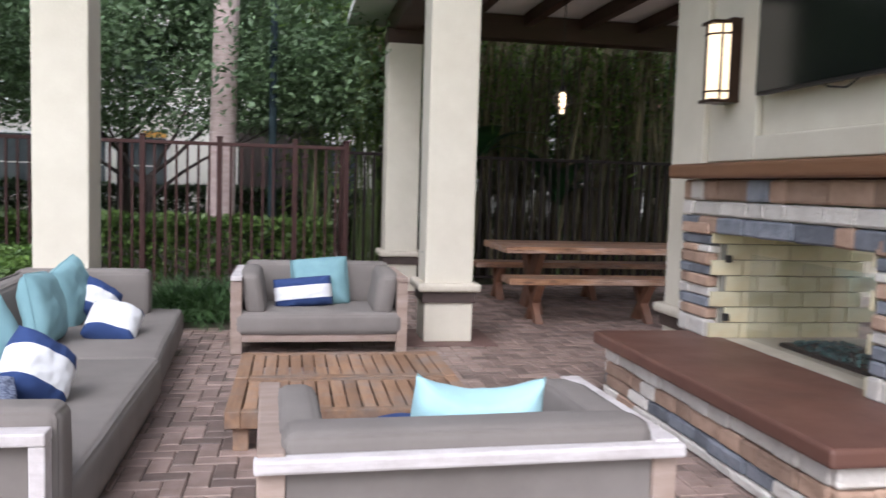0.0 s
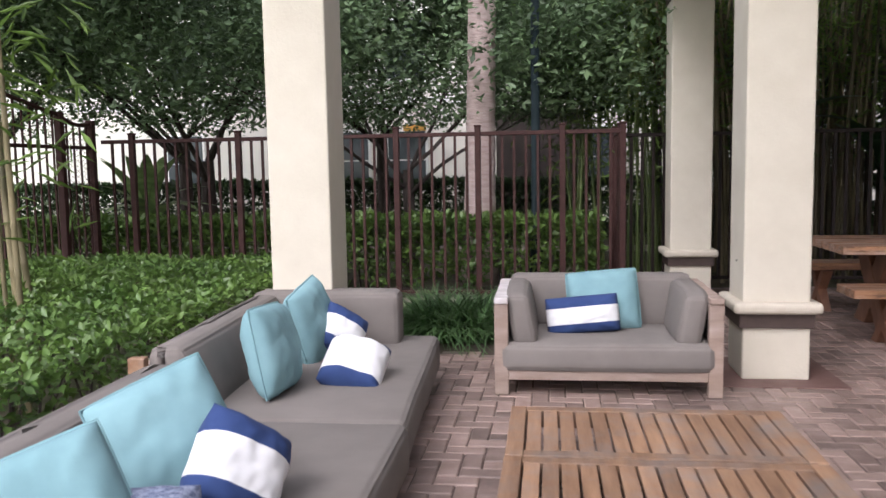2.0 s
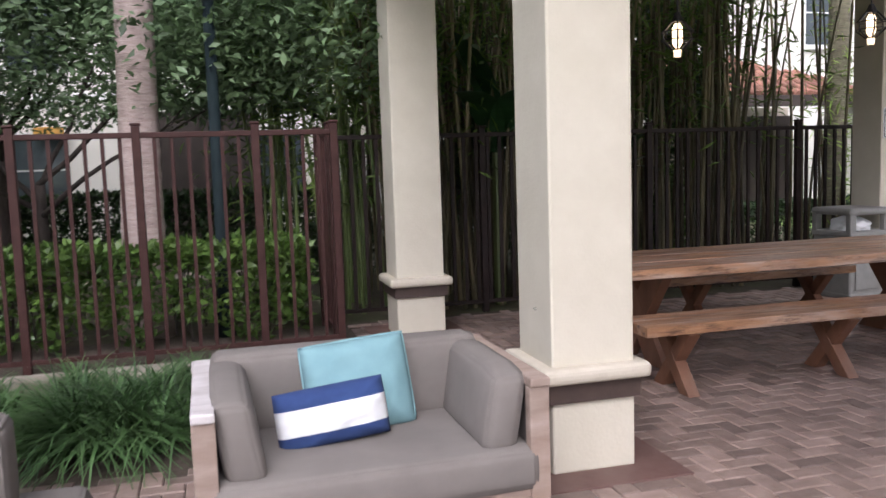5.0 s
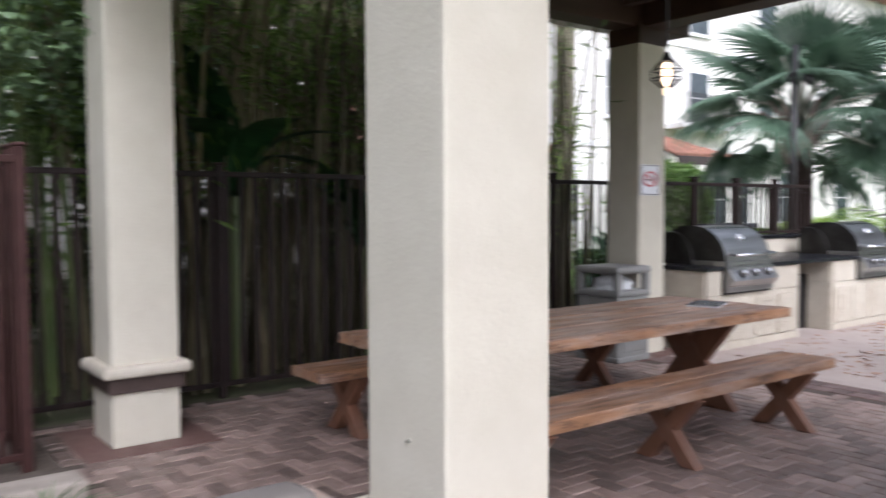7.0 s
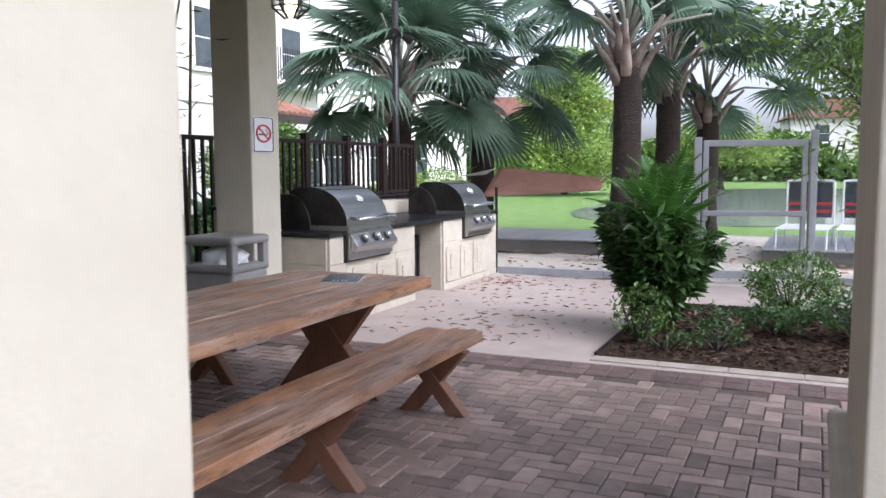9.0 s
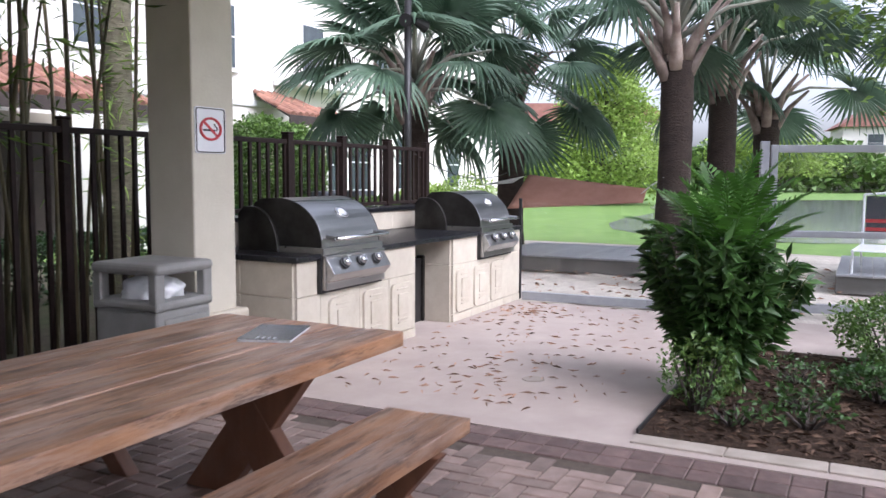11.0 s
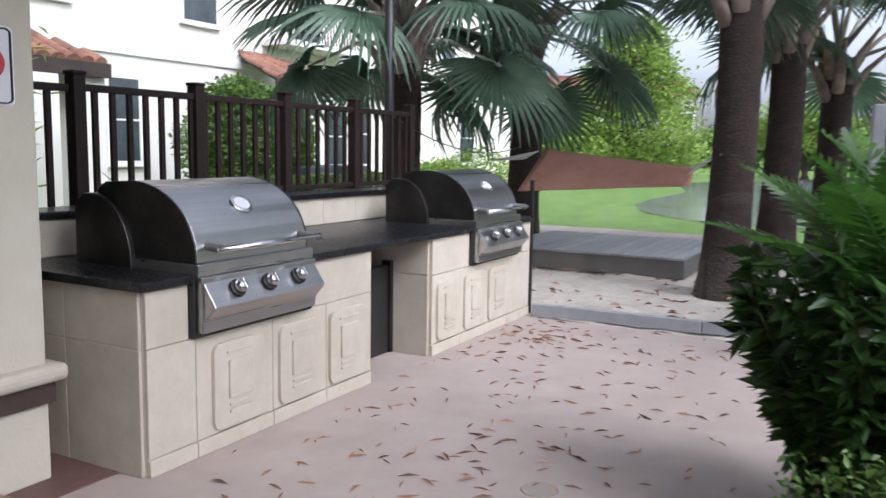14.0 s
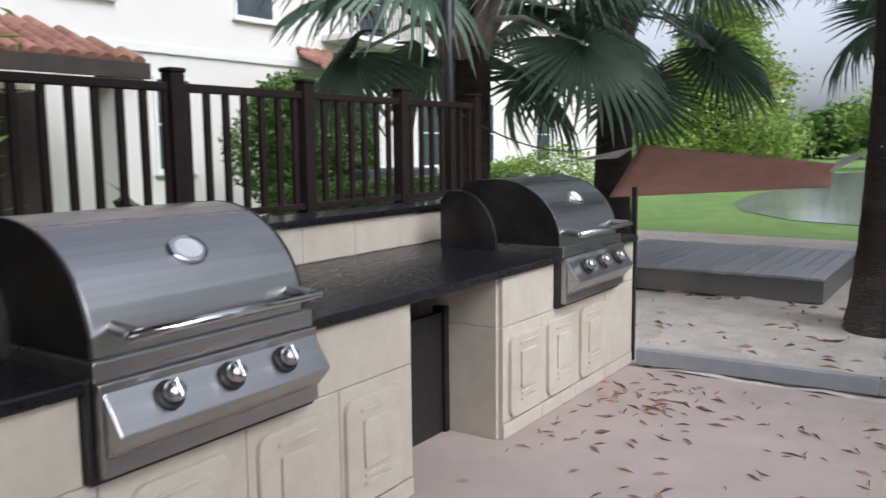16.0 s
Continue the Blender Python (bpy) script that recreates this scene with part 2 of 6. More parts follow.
# ---- mesh helpers ----
def link(name, bm, material, parent=None, label="", smooth=False):
    me = bpy.data.meshes.new(name)
    bm.normal_update()
    bm.to_mesh(me)
    bm.free()
    me.materials.append(material)
    if smooth:
        me.shade_smooth()
    ob = new(name, me)
    ob.parent = parent
    return tagged(ob, label)


def part(name, bm, material, parent, label="", smooth=False):
    return link(name, bm, material, parent, label, smooth)


def thing(name, m, label, category, group="", kind=""):
    ob = new(name)
    ob.empty_display_size = 0.2
    ob.matrix_world = m
    return tagged(ob, label, category, group, kind)


def piece(name, mesh, parent, m):
    """One of many alike pieces that share a mesh."""
    ob = new(name, mesh)
    ob.parent = parent
    ob.matrix_basis = m
    return ob


def mesh_of(name, bm, material, smooth=False):
    me = bpy.data.meshes.new(name)
    bm.normal_update()
    bm.to_mesh(me)
    bm.free()
    me.materials.append(material)
    if smooth:
        me.shade_smooth()
    return me


def raw_mesh(name, verts, faces, material, smooth=False):
    me = bpy.data.meshes.new(name)
    me.from_pydata([tuple(v) for v in verts], [], [tuple(int(i) for i in f) for f in faces])
    me.materials.append(material)
    if smooth:
        me.shade_smooth()
    return me


def box(x0, x1, y0, y1, z0, z1, bevel=0.0, seg=2, bm=None, m=None):
    b = bmesh.new()
    bmesh.ops.create_cube(b, size=1, matrix=Matrix.Translation(((x0 + x1) / 2, (y0 + y1) / 2, (z0 + z1) / 2)) @ Matrix.Diagonal((x1 - x0, y1 - y0, z1 - z0, 1)))
    if bevel:
        bmesh.ops.bevel(b, geom=b.edges[:], offset=bevel, segments=seg, profile=0.5, affect="EDGES")
    if m:
        b.transform(m)
    if bm is None:
        return b
    join(bm, b)
    return bm


def join(bm, other):
    tmp = bpy.data.meshes.new("tmp")
    other.to_mesh(tmp)
    other.free()
    bm.from_mesh(tmp)
    bpy.data.meshes.remove(tmp)
    return bm


def tube(points, radii, n=10, caps=True, bm=None):
    """A round bar through points, with a radius at each."""
    bm = bm or bmesh.new()
    pts = [Vector(p) for p in points]
    rings = []
    up = Vector((0.13, 0.21, 0.97))
    for i, p in enumerate(pts):
        d = (pts[min(i + 1, len(pts) - 1)] - pts[max(i - 1, 0)]).normalized()
        if abs(d.dot(up)) > 0.95:
            up = Vector((0.97, 0.11, 0.2))
        a = d.cross(up).normalized()
        b = d.cross(a)
        r = radii[i] if isinstance(radii, (list, tuple)) else radii
        rings.append([bm.verts.new(p + (a * math.cos(k * math.tau / n) + b * math.sin(k * math.tau / n)) * r) for k in range(n)])
    for q, r in zip(rings, rings[1:]):
        for k in range(n):
            bm.faces.new((q[k], q[(k + 1) % n], r[(k + 1) % n], r[k]))
    if caps:
        bm.faces.new(rings[0][::-1])
        bm.faces.new(rings[-1])
    return bm


def prism(outline, axis, a, b, bevel=0.0):
    """An outline of (u, v) pushed from a to b along an axis: x keeps (y, z), y keeps (x, z), z keeps (x, y)."""
    bm = bmesh.new()
    put = {"x": lambda u, v, w: (w, u, v), "y": lambda u, v, w: (u, w, v), "z": lambda u, v, w: (u, v, w)}[axis]
    lo = [bm.verts.new(put(u, v, a)) for u, v in outline]
    hi = [bm.verts.new(put(u, v, b)) for u, v in outline]
    n = len(outline)
    bm.faces.new(lo)
    bm.faces.new(hi[::-1])
    for i in range(n):
        bm.faces.new((lo[i], hi[i], hi[(i + 1) % n], lo[(i + 1) % n]))
    bmesh.ops.recalc_face_normals(bm, faces=bm.faces[:])
    if bevel:
        bmesh.ops.bevel(bm, geom=bm.edges[:], offset=bevel, segments=2, profile=0.5, affect="EDGES")
    return bm


def structure(name, bm, material, label, category):
    return tagged(link(name, bm, material), label, category, kind="structure")


# ---- ground ----
PX0, PX1, PY0, PY1 = -1.75, 7.0, -2.0, 12.45
ground_bm = bmesh.new()
bmesh.ops.create_grid(ground_bm, x_segments=1, y_segments=1, size=600)
ground_bm.transform(Matrix.Translation((0, 0, -0.09)))
ground = structure("ground", ground_bm, GRASS, "wide green lawn around the pavilion and pond", "lawn")
soil = structure("planting_soil", box(-14, 12.3, 8.75, 22, -0.085, -0.035), SHADE_SOIL, "dark shaded planting soil under trees and hedges", "soil")
soil_west = structure("planting_soil_west", box(-14, PX0 - 0.004, -2, 8.746, -0.085, -0.035), SHADE_SOIL, "dark soil under the clipped hedge", "soil")
pavement = structure("pavement", box(PX0, PX1 + 0.33, PY0, PY1, -0.12, -0.012), JOINT, "herringbone clay paver floor with dark sandy joints", "pavement")
concrete = structure("concrete_slab", box(7.334, 12.1, 3.0, 12.6, -0.12, 0.0), CONCRETE, "pinkish concrete patio littered with dry leaves", "patio")
sand_bm = bmesh.new()
bmesh.ops.create_grid(sand_bm, x_segments=60, y_segments=60, size=0.5)
sand_bm.transform(Matrix.Translation((16.1, 9.0, -0.015)) @ Matrix.Diagonal((7.9, 14, 1, 1)))
for v in sand_bm.verts:
    v.co.z += 0.035 * noise.noise(v.co * 2.2) + 0.02 * noise.noise(v.co * 6)
sand = structure("sand", sand_bm, SAND, "pale beach sand with footprints and dry leaves", "sand")

# ---- pavilion ----
def column(name, x0, y0, w, label):
    col = thing(name, pose(x0 + w / 2, y0 + w / 2, 0), label, "column", kind="structure")
    h = w / 2
    part("footing", box(-h - 0.21, h + 0.21, -h - 0.21, h + 0.21, -0.03, 0.004, 0.003), RED_PAD, col, "worn red concrete footing")
    part("shaft", box(-h, h, -h, h, 0.52, 3.25, 0.012), STUCCO, col)
    part("plinth", box(-h - 0.002, h + 0.002, -h - 0.002, h + 0.002, 0.0, 0.375, 0.012), STUCCO, col)
    part("band", box(-h - 0.025, h + 0.025, -h - 0.025, h + 0.025, 0.36, 0.47, 0.004), BROWN_BAND, col, "dark brown painted band")
    part("ledge", box(-h - 0.07, h + 0.07, -h - 0.07, h + 0.07, 0.458, 0.538, 0.03, 3), PRECAST, col, "rounded cream cast-stone ledge")
    part("capital", box(-h - 0.012, h + 0.012, -h - 0.012, h + 0.012, 3.235, 3.42, 0.008), DARK_WOOD, col, "dark stained timber cap")
    return col


column("column_1", -1.37, 7.58, 0.42, "square cream stucco column with a rounded ledge")
column("column_2", 1.80, 8.00, 0.44, "square cream stucco column with a dark band and ledge")
column("column_3", 1.80, 11.50, 0.44, "square cream stucco column near the bamboo fence")
column("column_4", 7.105, 11.58, 0.42, "square cream stucco column bearing a no-smoking sign")

structure("beam_1", box(1.86, 2.18, 8.0, 12.5, 3.405, 3.72, 0.01), DARK_WOOD, "dark stained timber roof beam", "beam")
structure("beam_2", box(2.184, 8.0, 11.62, 11.92, 3.405, 3.72, 0.01), DARK_WOOD, "dark stained timber roof beam", "beam")
structure("beam_3", box(-1.9, 4.6, 8.06, 8.38, 3.725, 4.0, 0.01), DARK_WOOD, "dark stained timber roof beam", "beam")
structure("beam_4", box(7.17, 7.49, 4.0, 11.616, 3.405, 3.72, 0.01), DARK_WOOD, "dark stained timber roof beam", "beam")
for k in range(6):
    structure("rafter_%d" % (k + 1), box(2.8 + k * 0.8, 2.92 + k * 0.8, 8.4, 11.55, 3.56, 3.72, 0.006), DARK_WOOD, "dark stained timber rafter", "rafter")
# Dining soffit; the unseen east and north overhang is widened to shade the counter.
structure("ceiling_dining", box(1.35, 8.65, 8.75, 13.1, 3.73, 3.83), SOFFIT, "pale boarded soffit over the dining bay, overhang widened for shade", "ceiling")
# Unseen slats, added over the lounge to let only part of the sky in.
for k in range(9):
    structure("rafter_%d" % (k + 7), box(-1.85, 4.6, 0.2 + k * 0.92, 0.3 + k * 0.92, 4.01, 4.16, 0.006), DARK_WOOD, "unseen pergola rafter added to thin the light", "rafter")
# Added out of view; its extent is set to shade the fireplace wall.
structure("ceiling_hearth", box(2.3, 5.2, 1.0, 8.54, 4.17, 4.27), SOFFIT, "unseen pale soffit added to shade the fireplace", "ceiling")

# fireplace wall: pier at the end, firebox through it
FX = 3.42
wall = thing("fireplace_wall", pose(0, 0, 0), "cream stucco fireplace wall with stone surround", "wall", kind="structure")
part("pier", box(3.56, 4.75, 6.36, 6.86, 0.52, 4.0, 0.01), STUCCO, wall)
part("pier_plinth", box(3.555, 4.755, 6.36, 6.865, 0, 0.375, 0.01), STUCCO, wall)
part("pier_band", box(3.535, 4.775, 6.36, 6.885, 0.36, 0.47, 0.004), BROWN_BAND, wall, "dark brown painted band")
part("pier_ledge", box(3.49, 4.82, 6.36, 6.93, 0.458, 0.538, 0.03, 3), PRECAST, wall, "rounded cream cast-stone ledge")
part("upper_wall", box(3.66, 4.6, 2.3, 6.356, 1.62, 4.0), STUCCO, wall)
part("tv_recess_side", box(3.60, 3.656, 5.74, 6.356, 1.64, 4.0, 0.012), STUCCO, wall)
part("tv_recess_foot", box(3.60, 3.656, 2.3, 5.736, 1.64, 1.80, 0.012), STUCCO, wall)
part("south_core", box(3.52, 4.6, 2.3, 4.30, 0, 1.47), STUCCO, wall)
part("north_core", box(3.52, 4.6, 5.96, 6.356, 0, 1.47), STUCCO, wall)
part("lintel_core", box(3.52, 4.6, 4.304, 5.956, 1.14, 1.47), STUCCO, wall)
part("south_pier", box(3.56, 4.75, 1.8, 2.296, 0, 4.0, 0.01), STUCCO, wall)
tagged(link("mantel_shelf", box(3.30, 4.75, 2.2, 6.355, 1.515, 1.615, 0.025, 3), MANTEL), "thick brown timber mantel shelf with rounded edge", "mantel")


def fence_run(name, x0, y0, x1, y1, posts, base, top, material, label, dark_cap=True, picket=0.13, post_w=0.065, rod=0.014):
    """Pickets between two rails, with capped posts at the given distances."""
    run = math.hypot(x1 - x0, y1 - y0)
    fence = thing(name, pose(x0, y0, 0, 0, 0, math.degrees(math.atan2(y1 - y0, x1 - x0))), label, "fence", kind="structure")
    part("top_rail", box(0, run, -0.022, 0.022, top - 0.045, top, 0.006), material, fence)
    part("bottom_rail", box(0, run, -0.02, 0.02, base + 0.06, base + 0.10, 0.005), material, fence)
    post_mesh = mesh_of("post", box(-post_w / 2, post_w / 2, -post_w / 2, post_w / 2, base - 0.05, top + 0.05, 0.005), material)
    cap_mesh = mesh_of("cap", box(-post_w / 2 - 0.008, post_w / 2 + 0.008, -post_w / 2 - 0.008, post_w / 2 + 0.008, top + 0.05, top + 0.075, 0.01), material)
    rod_mesh = mesh_of("picket", box(-rod, rod, -0.012, 0.012, base + 0.08, top - 0.02, 0.0), material)
    for d in posts:
        p = piece("post", post_mesh, fence, Matrix.Translation((d, 0, 0)))
        piece("cap", cap_mesh, p, Matrix.Identity(4))
    n = int(run / picket)
    for k in range(1, n):
        d = k * run / n
        if all(abs(d - q) > 0.04 for q in posts):
            piece("picket", rod_mesh, fence, Matrix.Translation((d, 0, 0)))
    return fence


fence_run("fence_garden", 1.28, 11.42, -4.75, 11.42, [0.0, 0.65, 1.58, 2.5, 3.43, 4.35, 5.65], 0.0, 1.87, FENCE_MAT, "brown metal picket fence before a garden hedge")
fence_run("fence_return", 1.28, 11.49, 1.28, 12.60, [0.12, 0.24, 1.1], 0.0, 1.87, FENCE_MAT, "short brown metal fence return by the bamboo")
fence_run("fence_west", -4.85, 9.30, -4.85, 3.0, [0.0, 1.6, 3.2, 4.8, 6.2], 0.0, 1.87, FENCE_MAT, "brown metal picket fence beside bamboo")


def arched_gate():
    """A gate leaf with a top rail that sweeps up, and a narrow mesh panel beside it; local x runs from the fence corner."""
    g = thing("garden_gate", pose(-4.85, 11.37, 0, 0, 0, -90), "brown metal garden gate with an arched top rail", "gate")
    rise = lambda d: 2.06 + 0.30 * max(0.0, min(1.0, d / 1.9)) ** 1.3 - 0.05 * math.sin(math.pi * min(1, d / 0.65))
    for d in (0.0, 0.62, 2.02):
        part("gate_post", box(d - 0.04, d + 0.04, -0.04, 0.04, -0.05, rise(d) + 0.04, 0.006), FENCE_MAT, g)
    stations = [0.0 + 2.0 * k / 20 for k in range(21)]
    part("arched_rail", tube([(d, 0, rise(d)) for d in stations], 0.024, 6), FENCE_MAT, g)
    part("middle_rail", box(0.04, 1.98, -0.018, 0.018, 1.76, 1.80, 0.004), FENCE_MAT, g)
    part("bottom_rail", box(0.04, 1.98, -0.018, 0.018, 0.08, 0.12, 0.004), FENCE_MAT, g)
    for k in range(15):
        d = 0.10 + k * 0.13
        if abs(d - 0.62) > 0.05:
            part("picket", box(d - 0.009, d + 0.009, -0.009, 0.009, 0.10, rise(d)), FENCE_MAT, g)
    mesh_bm = bmesh.new()
    for k in range(30):
        for a in (-1, 1):
            z0 = 0.1 + k * 0.06
            tube([(0.05, 0.012, z0 if a > 0 else z0 + 0.3), (0.60, 0.012, z0 + 0.3 if a > 0 else z0)], 0.0022, 3, False, mesh_bm)
    tagged(part("wire_mesh", mesh_bm, FENCE_MAT, g, "fine brown wire mesh"), kind="stuff")


arched_gate()
fence_run("fence_bamboo", 1.35, 12.62, 8.47, 12.62, [1.65, 3.6, 5.55], 0.0, 1.86, FENCE_DARK, "dark metal picket fence before a bamboo screen", rod=0.018)
fence_run("fence_kitchen", 8.53, 12.62, 12.46, 12.62, [0.0, 0.97, 1.93, 2.90, 3.87], 1.10, 1.87, FENCE_DARK, "dark metal fence behind the grill counter", post_w=0.085, rod=0.018)

# ---- picnic table and benches ----
def trestle(w, h, t, spread):
    """Two crossed timbers in the y-z plane."""
    bm = bmesh.new()
    for s in (-1, 1):
        bm2 = prism([(s * spread - 0.5 * w, 0), (s * spread + 0.5 * w, 0), (-s * spread + 0.5 * w, h), (-s * spread - 0.5 * w, h)], "x", -t / 2 + (0.004 if s > 0 else 0), t / 2 - (0 if s > 0 else 0.004), 0.006)
        join(bm, bm2)
    return bm


def plank_top(parent, x0, x1, y0, y1, z0, z1, planks, material):
    w = (y1 - y0) / planks
    for k in range(planks):
        part("plank", box(x0 + 0.004 * (k % 3), x1 - 0.005 * ((k * 2) % 3), y0 + k * w + 0.003, y0 + (k + 1) * w - 0.003, z0, z1 - 0.002 * (k % 2), 0.006), material, parent)


table = thing("picnic_table", pose(4.60, 9.95, 0), "long worn brown timber picnic table on crossed legs", "table")
plank_top(table, -1.69, 1.65, -0.535, 0.60, 0.700, 0.772, 6, TABLE_WOOD)
for x in (-1.22, 1.2):
    part("trestle", trestle(0.27, 0.70, 0.085, 0.27), TABLE_LEG, table).location = (x, 0.03, 0)
part("batten", box(-1.3, 1.3, -0.05, 0.05, 0.655, 0.699, 0.006), TABLE_LEG, table)

bench = thing("picnic_bench", pose(4.42, 9.145, 0), "worn brown timber bench on crossed legs", "bench", "benches at the picnic table")
plank_top(bench, -1.58, 1.58, -0.21, 0.21, 0.408, 0.476, 2, TABLE_WOOD)
for x in (-1.25, -0.02, 1.27):
    part("trestle", trestle(0.12, 0.405, 0.09, 0.17), TABLE_LEG, bench).location = (x, 0, 0)
copy_thing(bench, pose(4.46, 10.93, 0))

# ---- lounge ----
def cushion(x0, x1, y0, y1, z0, z1, r=0.032, puff=0.014):
    """A soft block: rounded edges, slightly domed faces and a faint sag."""
    b = bmesh.new()
    bmesh.ops.create_cube(b, size=2)
    bmesh.ops.subdivide_edges(b, edges=b.edges[:], cuts=9, use_grid_fill=True)
    half = ((x1 - x0) / 2, (y1 - y0) / 2, (z1 - z0) / 2)
    c = Vector(((x0 + x1) / 2, (y0 + y1) / 2, (z0 + z1) / 2))
    steps = {}
    for s in half:
        inner = [(-s + r) + (2 * s - 2 * r) * k / 4 for k in range(5)]
        steps[s] = [-s, -s + 0.12 * r, -s + 0.45 * r, *inner, s - 0.45 * r, s - 0.12 * r, s]
    for v in b.verts:
        u = Vector(v.co)
        p = Vector([steps[s][round((k + 1) * 5)] for k, s in zip(u, half)])
        q = Vector([max(-s + r, min(s - r, k)) for k, s in zip(p, half)])
        d = p - q
        if d.length > 1e-6:
            p = q + d.normalized() * r
        f = [1 - k * k for k in u]
        n = Vector([k if abs(k) > 0.99 else 0 for k in u])
        if n.length:
            dome = 1
            for k, w in zip(n, f):
                dome *= 1 if k else w
            p += n.normalized() * puff * dome
        p += Vector((noise.noise(p * 3 + c), noise.noise(p * 3 + c + Vector((7, 0, 0))), noise.noise(p * 3 + c + Vector((0, 9, 0))))) * 0.006
        v.co = p + c
    return b


def pillow_mesh(name, w, h, t, material, stripe=None, band=(0.28, 0.70), sag=0.0):
    """A scatter pillow standing in the x-z plane with pinched corners; stripe is a second material for a middle band."""
    nx, nz = 26, 26
    verts, faces, mats = [], [], []
    for side in (1, -1):
        for j in range(nz + 1):
            for i in range(nx + 1):
                u, v = 2 * i / nx - 1, 2 * j / nz - 1
                th = (max(0, (1 - abs(u) ** 2.8) * (1 - abs(v) ** 2.8))) ** 0.5
                pin = 1 - 0.045 * (1 - v * v) * abs(u) ** 3 - 0.055 * u * u * v * v
                pin2 = 1 - 0.045 * (1 - u * u) * abs(v) ** 3 - 0.055 * u * u * v * v
                wob = 0.014 * noise.noise(Vector((u * 1.6, v * 1.6, side * 3.0 + w * 9))) + 0.012 * noise.noise(Vector((u * 4.1, v * 4.1, side * 5.0 + w * 7)))
                crease = 0.016 * math.sin(9 * (abs(u) - abs(v)) + 3 * u) * (abs(u) ** 3 + abs(v) ** 3) / 2
                verts.append((u * w / 2 * pin, side * (t / 2 * th + (wob + crease) * th), v * h / 2 * pin2 - sag * max(0, v) ** 2 * (1 - u * u)))
    n1 = (nx + 1) * (nz + 1)
    for s in range(2):
        for j in range(nz):
            for i in range(nx):
                a = s * n1 + j * (nx + 1) + i
                q = (a, a + 1, a + nx + 2, a + nx + 1)
                faces.append(q if s else q[::-1])
                mats.append(1 if stripe and band[0] < (j + 0.5) / nz < band[1] else 0)
    me = raw_mesh(name, verts, faces, material, True)
    if stripe:
        me.materials.append(stripe)
        me.polygons.foreach_set("material_index", mats)
    bm = bmesh.new()
    bm.from_mesh(me)
    bmesh.ops.remove_doubles(bm, verts=bm.verts[:], dist=0.0005)
    bm.to_mesh(me)
    bm.free()
    return me


def pillow(mesh, m, label, group=""):
    ob = new("throw_pillow", mesh)
    ob.matrix_world = m
    if mesh.name in PIPED:
        w, h, material = PIPED[mesh.name]
        rim = []
        for a, b, c, d in ((-1, -1, 1, 0), (1, -1, 0, 1), (1, 1, -1, 0), (-1, 1, 0, -1)):
            for k in range(12):
                u, v = a + c * k / 6, b + d * k / 6
                pin = 1 - 0.045 * (1 - v * v) * abs(u) ** 3 - 0.055 * u * u * v * v
                pin2 = 1 - 0.045 * (1 - u * u) * abs(v) ** 3 - 0.055 * u * u * v * v
                rim.append((u * w / 2 * pin, 0, v * h / 2 * pin2))
        part("piping", tube(rim + rim[:1], 0.0055, 6, False), material, ob, smooth=True)
    return tagged(ob, label, "pillow", group)


PIPED = {}


def club_chair(m, label):
    """Wide low armchair: local x across 1.44, front at y = 0, back at y = 0.92."""
    ch = thing("lounge_armchair", m, label, "armchair", "pair of lounge armchairs")
    w = 0.72
    for x in (-w + 0.045, w - 0.045):
        part("front_leg", box(x - 0.045, x + 0.045, 0.0, 0.055, 0, 0.60, 0.006), GREY_TEAK, ch)
        part("back_leg", box(x - 0.045, x + 0.045, 0.865, 0.92, 0, 0.60, 0.006), GREY_TEAK, ch)
        part("arm_rail", box(x - 0.045, x + 0.045, -0.012, 0.93, 0.60, 0.64, 0.008), WHITE_RAIL if x < 0 else GREY_TEAK, ch)
        part("arm_panel", box(x - 0.015, x + 0.015, 0.055, 0.865, 0.10, 0.60, 0.004), CUSHION, ch)
    part("front_rail", box(-w + 0.09, w - 0.09, 0.005, 0.045, 0.10, 0.165, 0.006), GREY_TEAK, ch)
    part("seat_base", box(-w + 0.09, w - 0.09, 0.045, 0.86, 0.11, 0.16), GREY_TEAK, ch)
    part("back_rail", box(-w - 0.01, w + 0.01, 0.90, 0.965, 0.575, 0.63, 0.012), WHITE_RAIL, ch, "bleached timber top rail")
    part("back_panel", box(-w + 0.09, w - 0.09, 0.875, 0.905, 0.10, 0.575, 0.004), CUSHION, ch, "taupe canvas back panel")
    part("seat_cushion", cushion(-w + 0.055, w - 0.055, -0.005, 0.84, 0.165, 0.33), CUSHION, ch, smooth=True)
    part("back_cushion", cushion(-w + 0.09, w - 0.09, 0.70, 0.89, 0.32, 0.685), CUSHION, ch, smooth=True)
    for s in (-1, 1):
        bm = cushion(-0.07, 0.07, 0.06, 0.74, 0.325, 0.66)
        for v in bm.verts:
            if v.co.z > 0.5 and v.co.y < 0.2:
                v.co.z -= 0.02
            v.co.x += s * 0.055 * (v.co.z - 0.33) / 0.33
        bm.transform(Matrix.Translation((s * (w - 0.20), 0, 0)))
        part("side_cushion", bm, CUSHION, ch, smooth=True)
    return ch


chair_far = club_chair(pose(0.86, 7.50, 0, 0, 0, 0.5), "taupe cushioned teak armchair with aqua and striped pillows")
chair_near = club_chair(pose(1.215, 4.22, 0, 0, 0, 182) @ Matrix.Diagonal((0.985, 1, 0.895, 1)), "taupe cushioned teak armchair with bleached top rail")

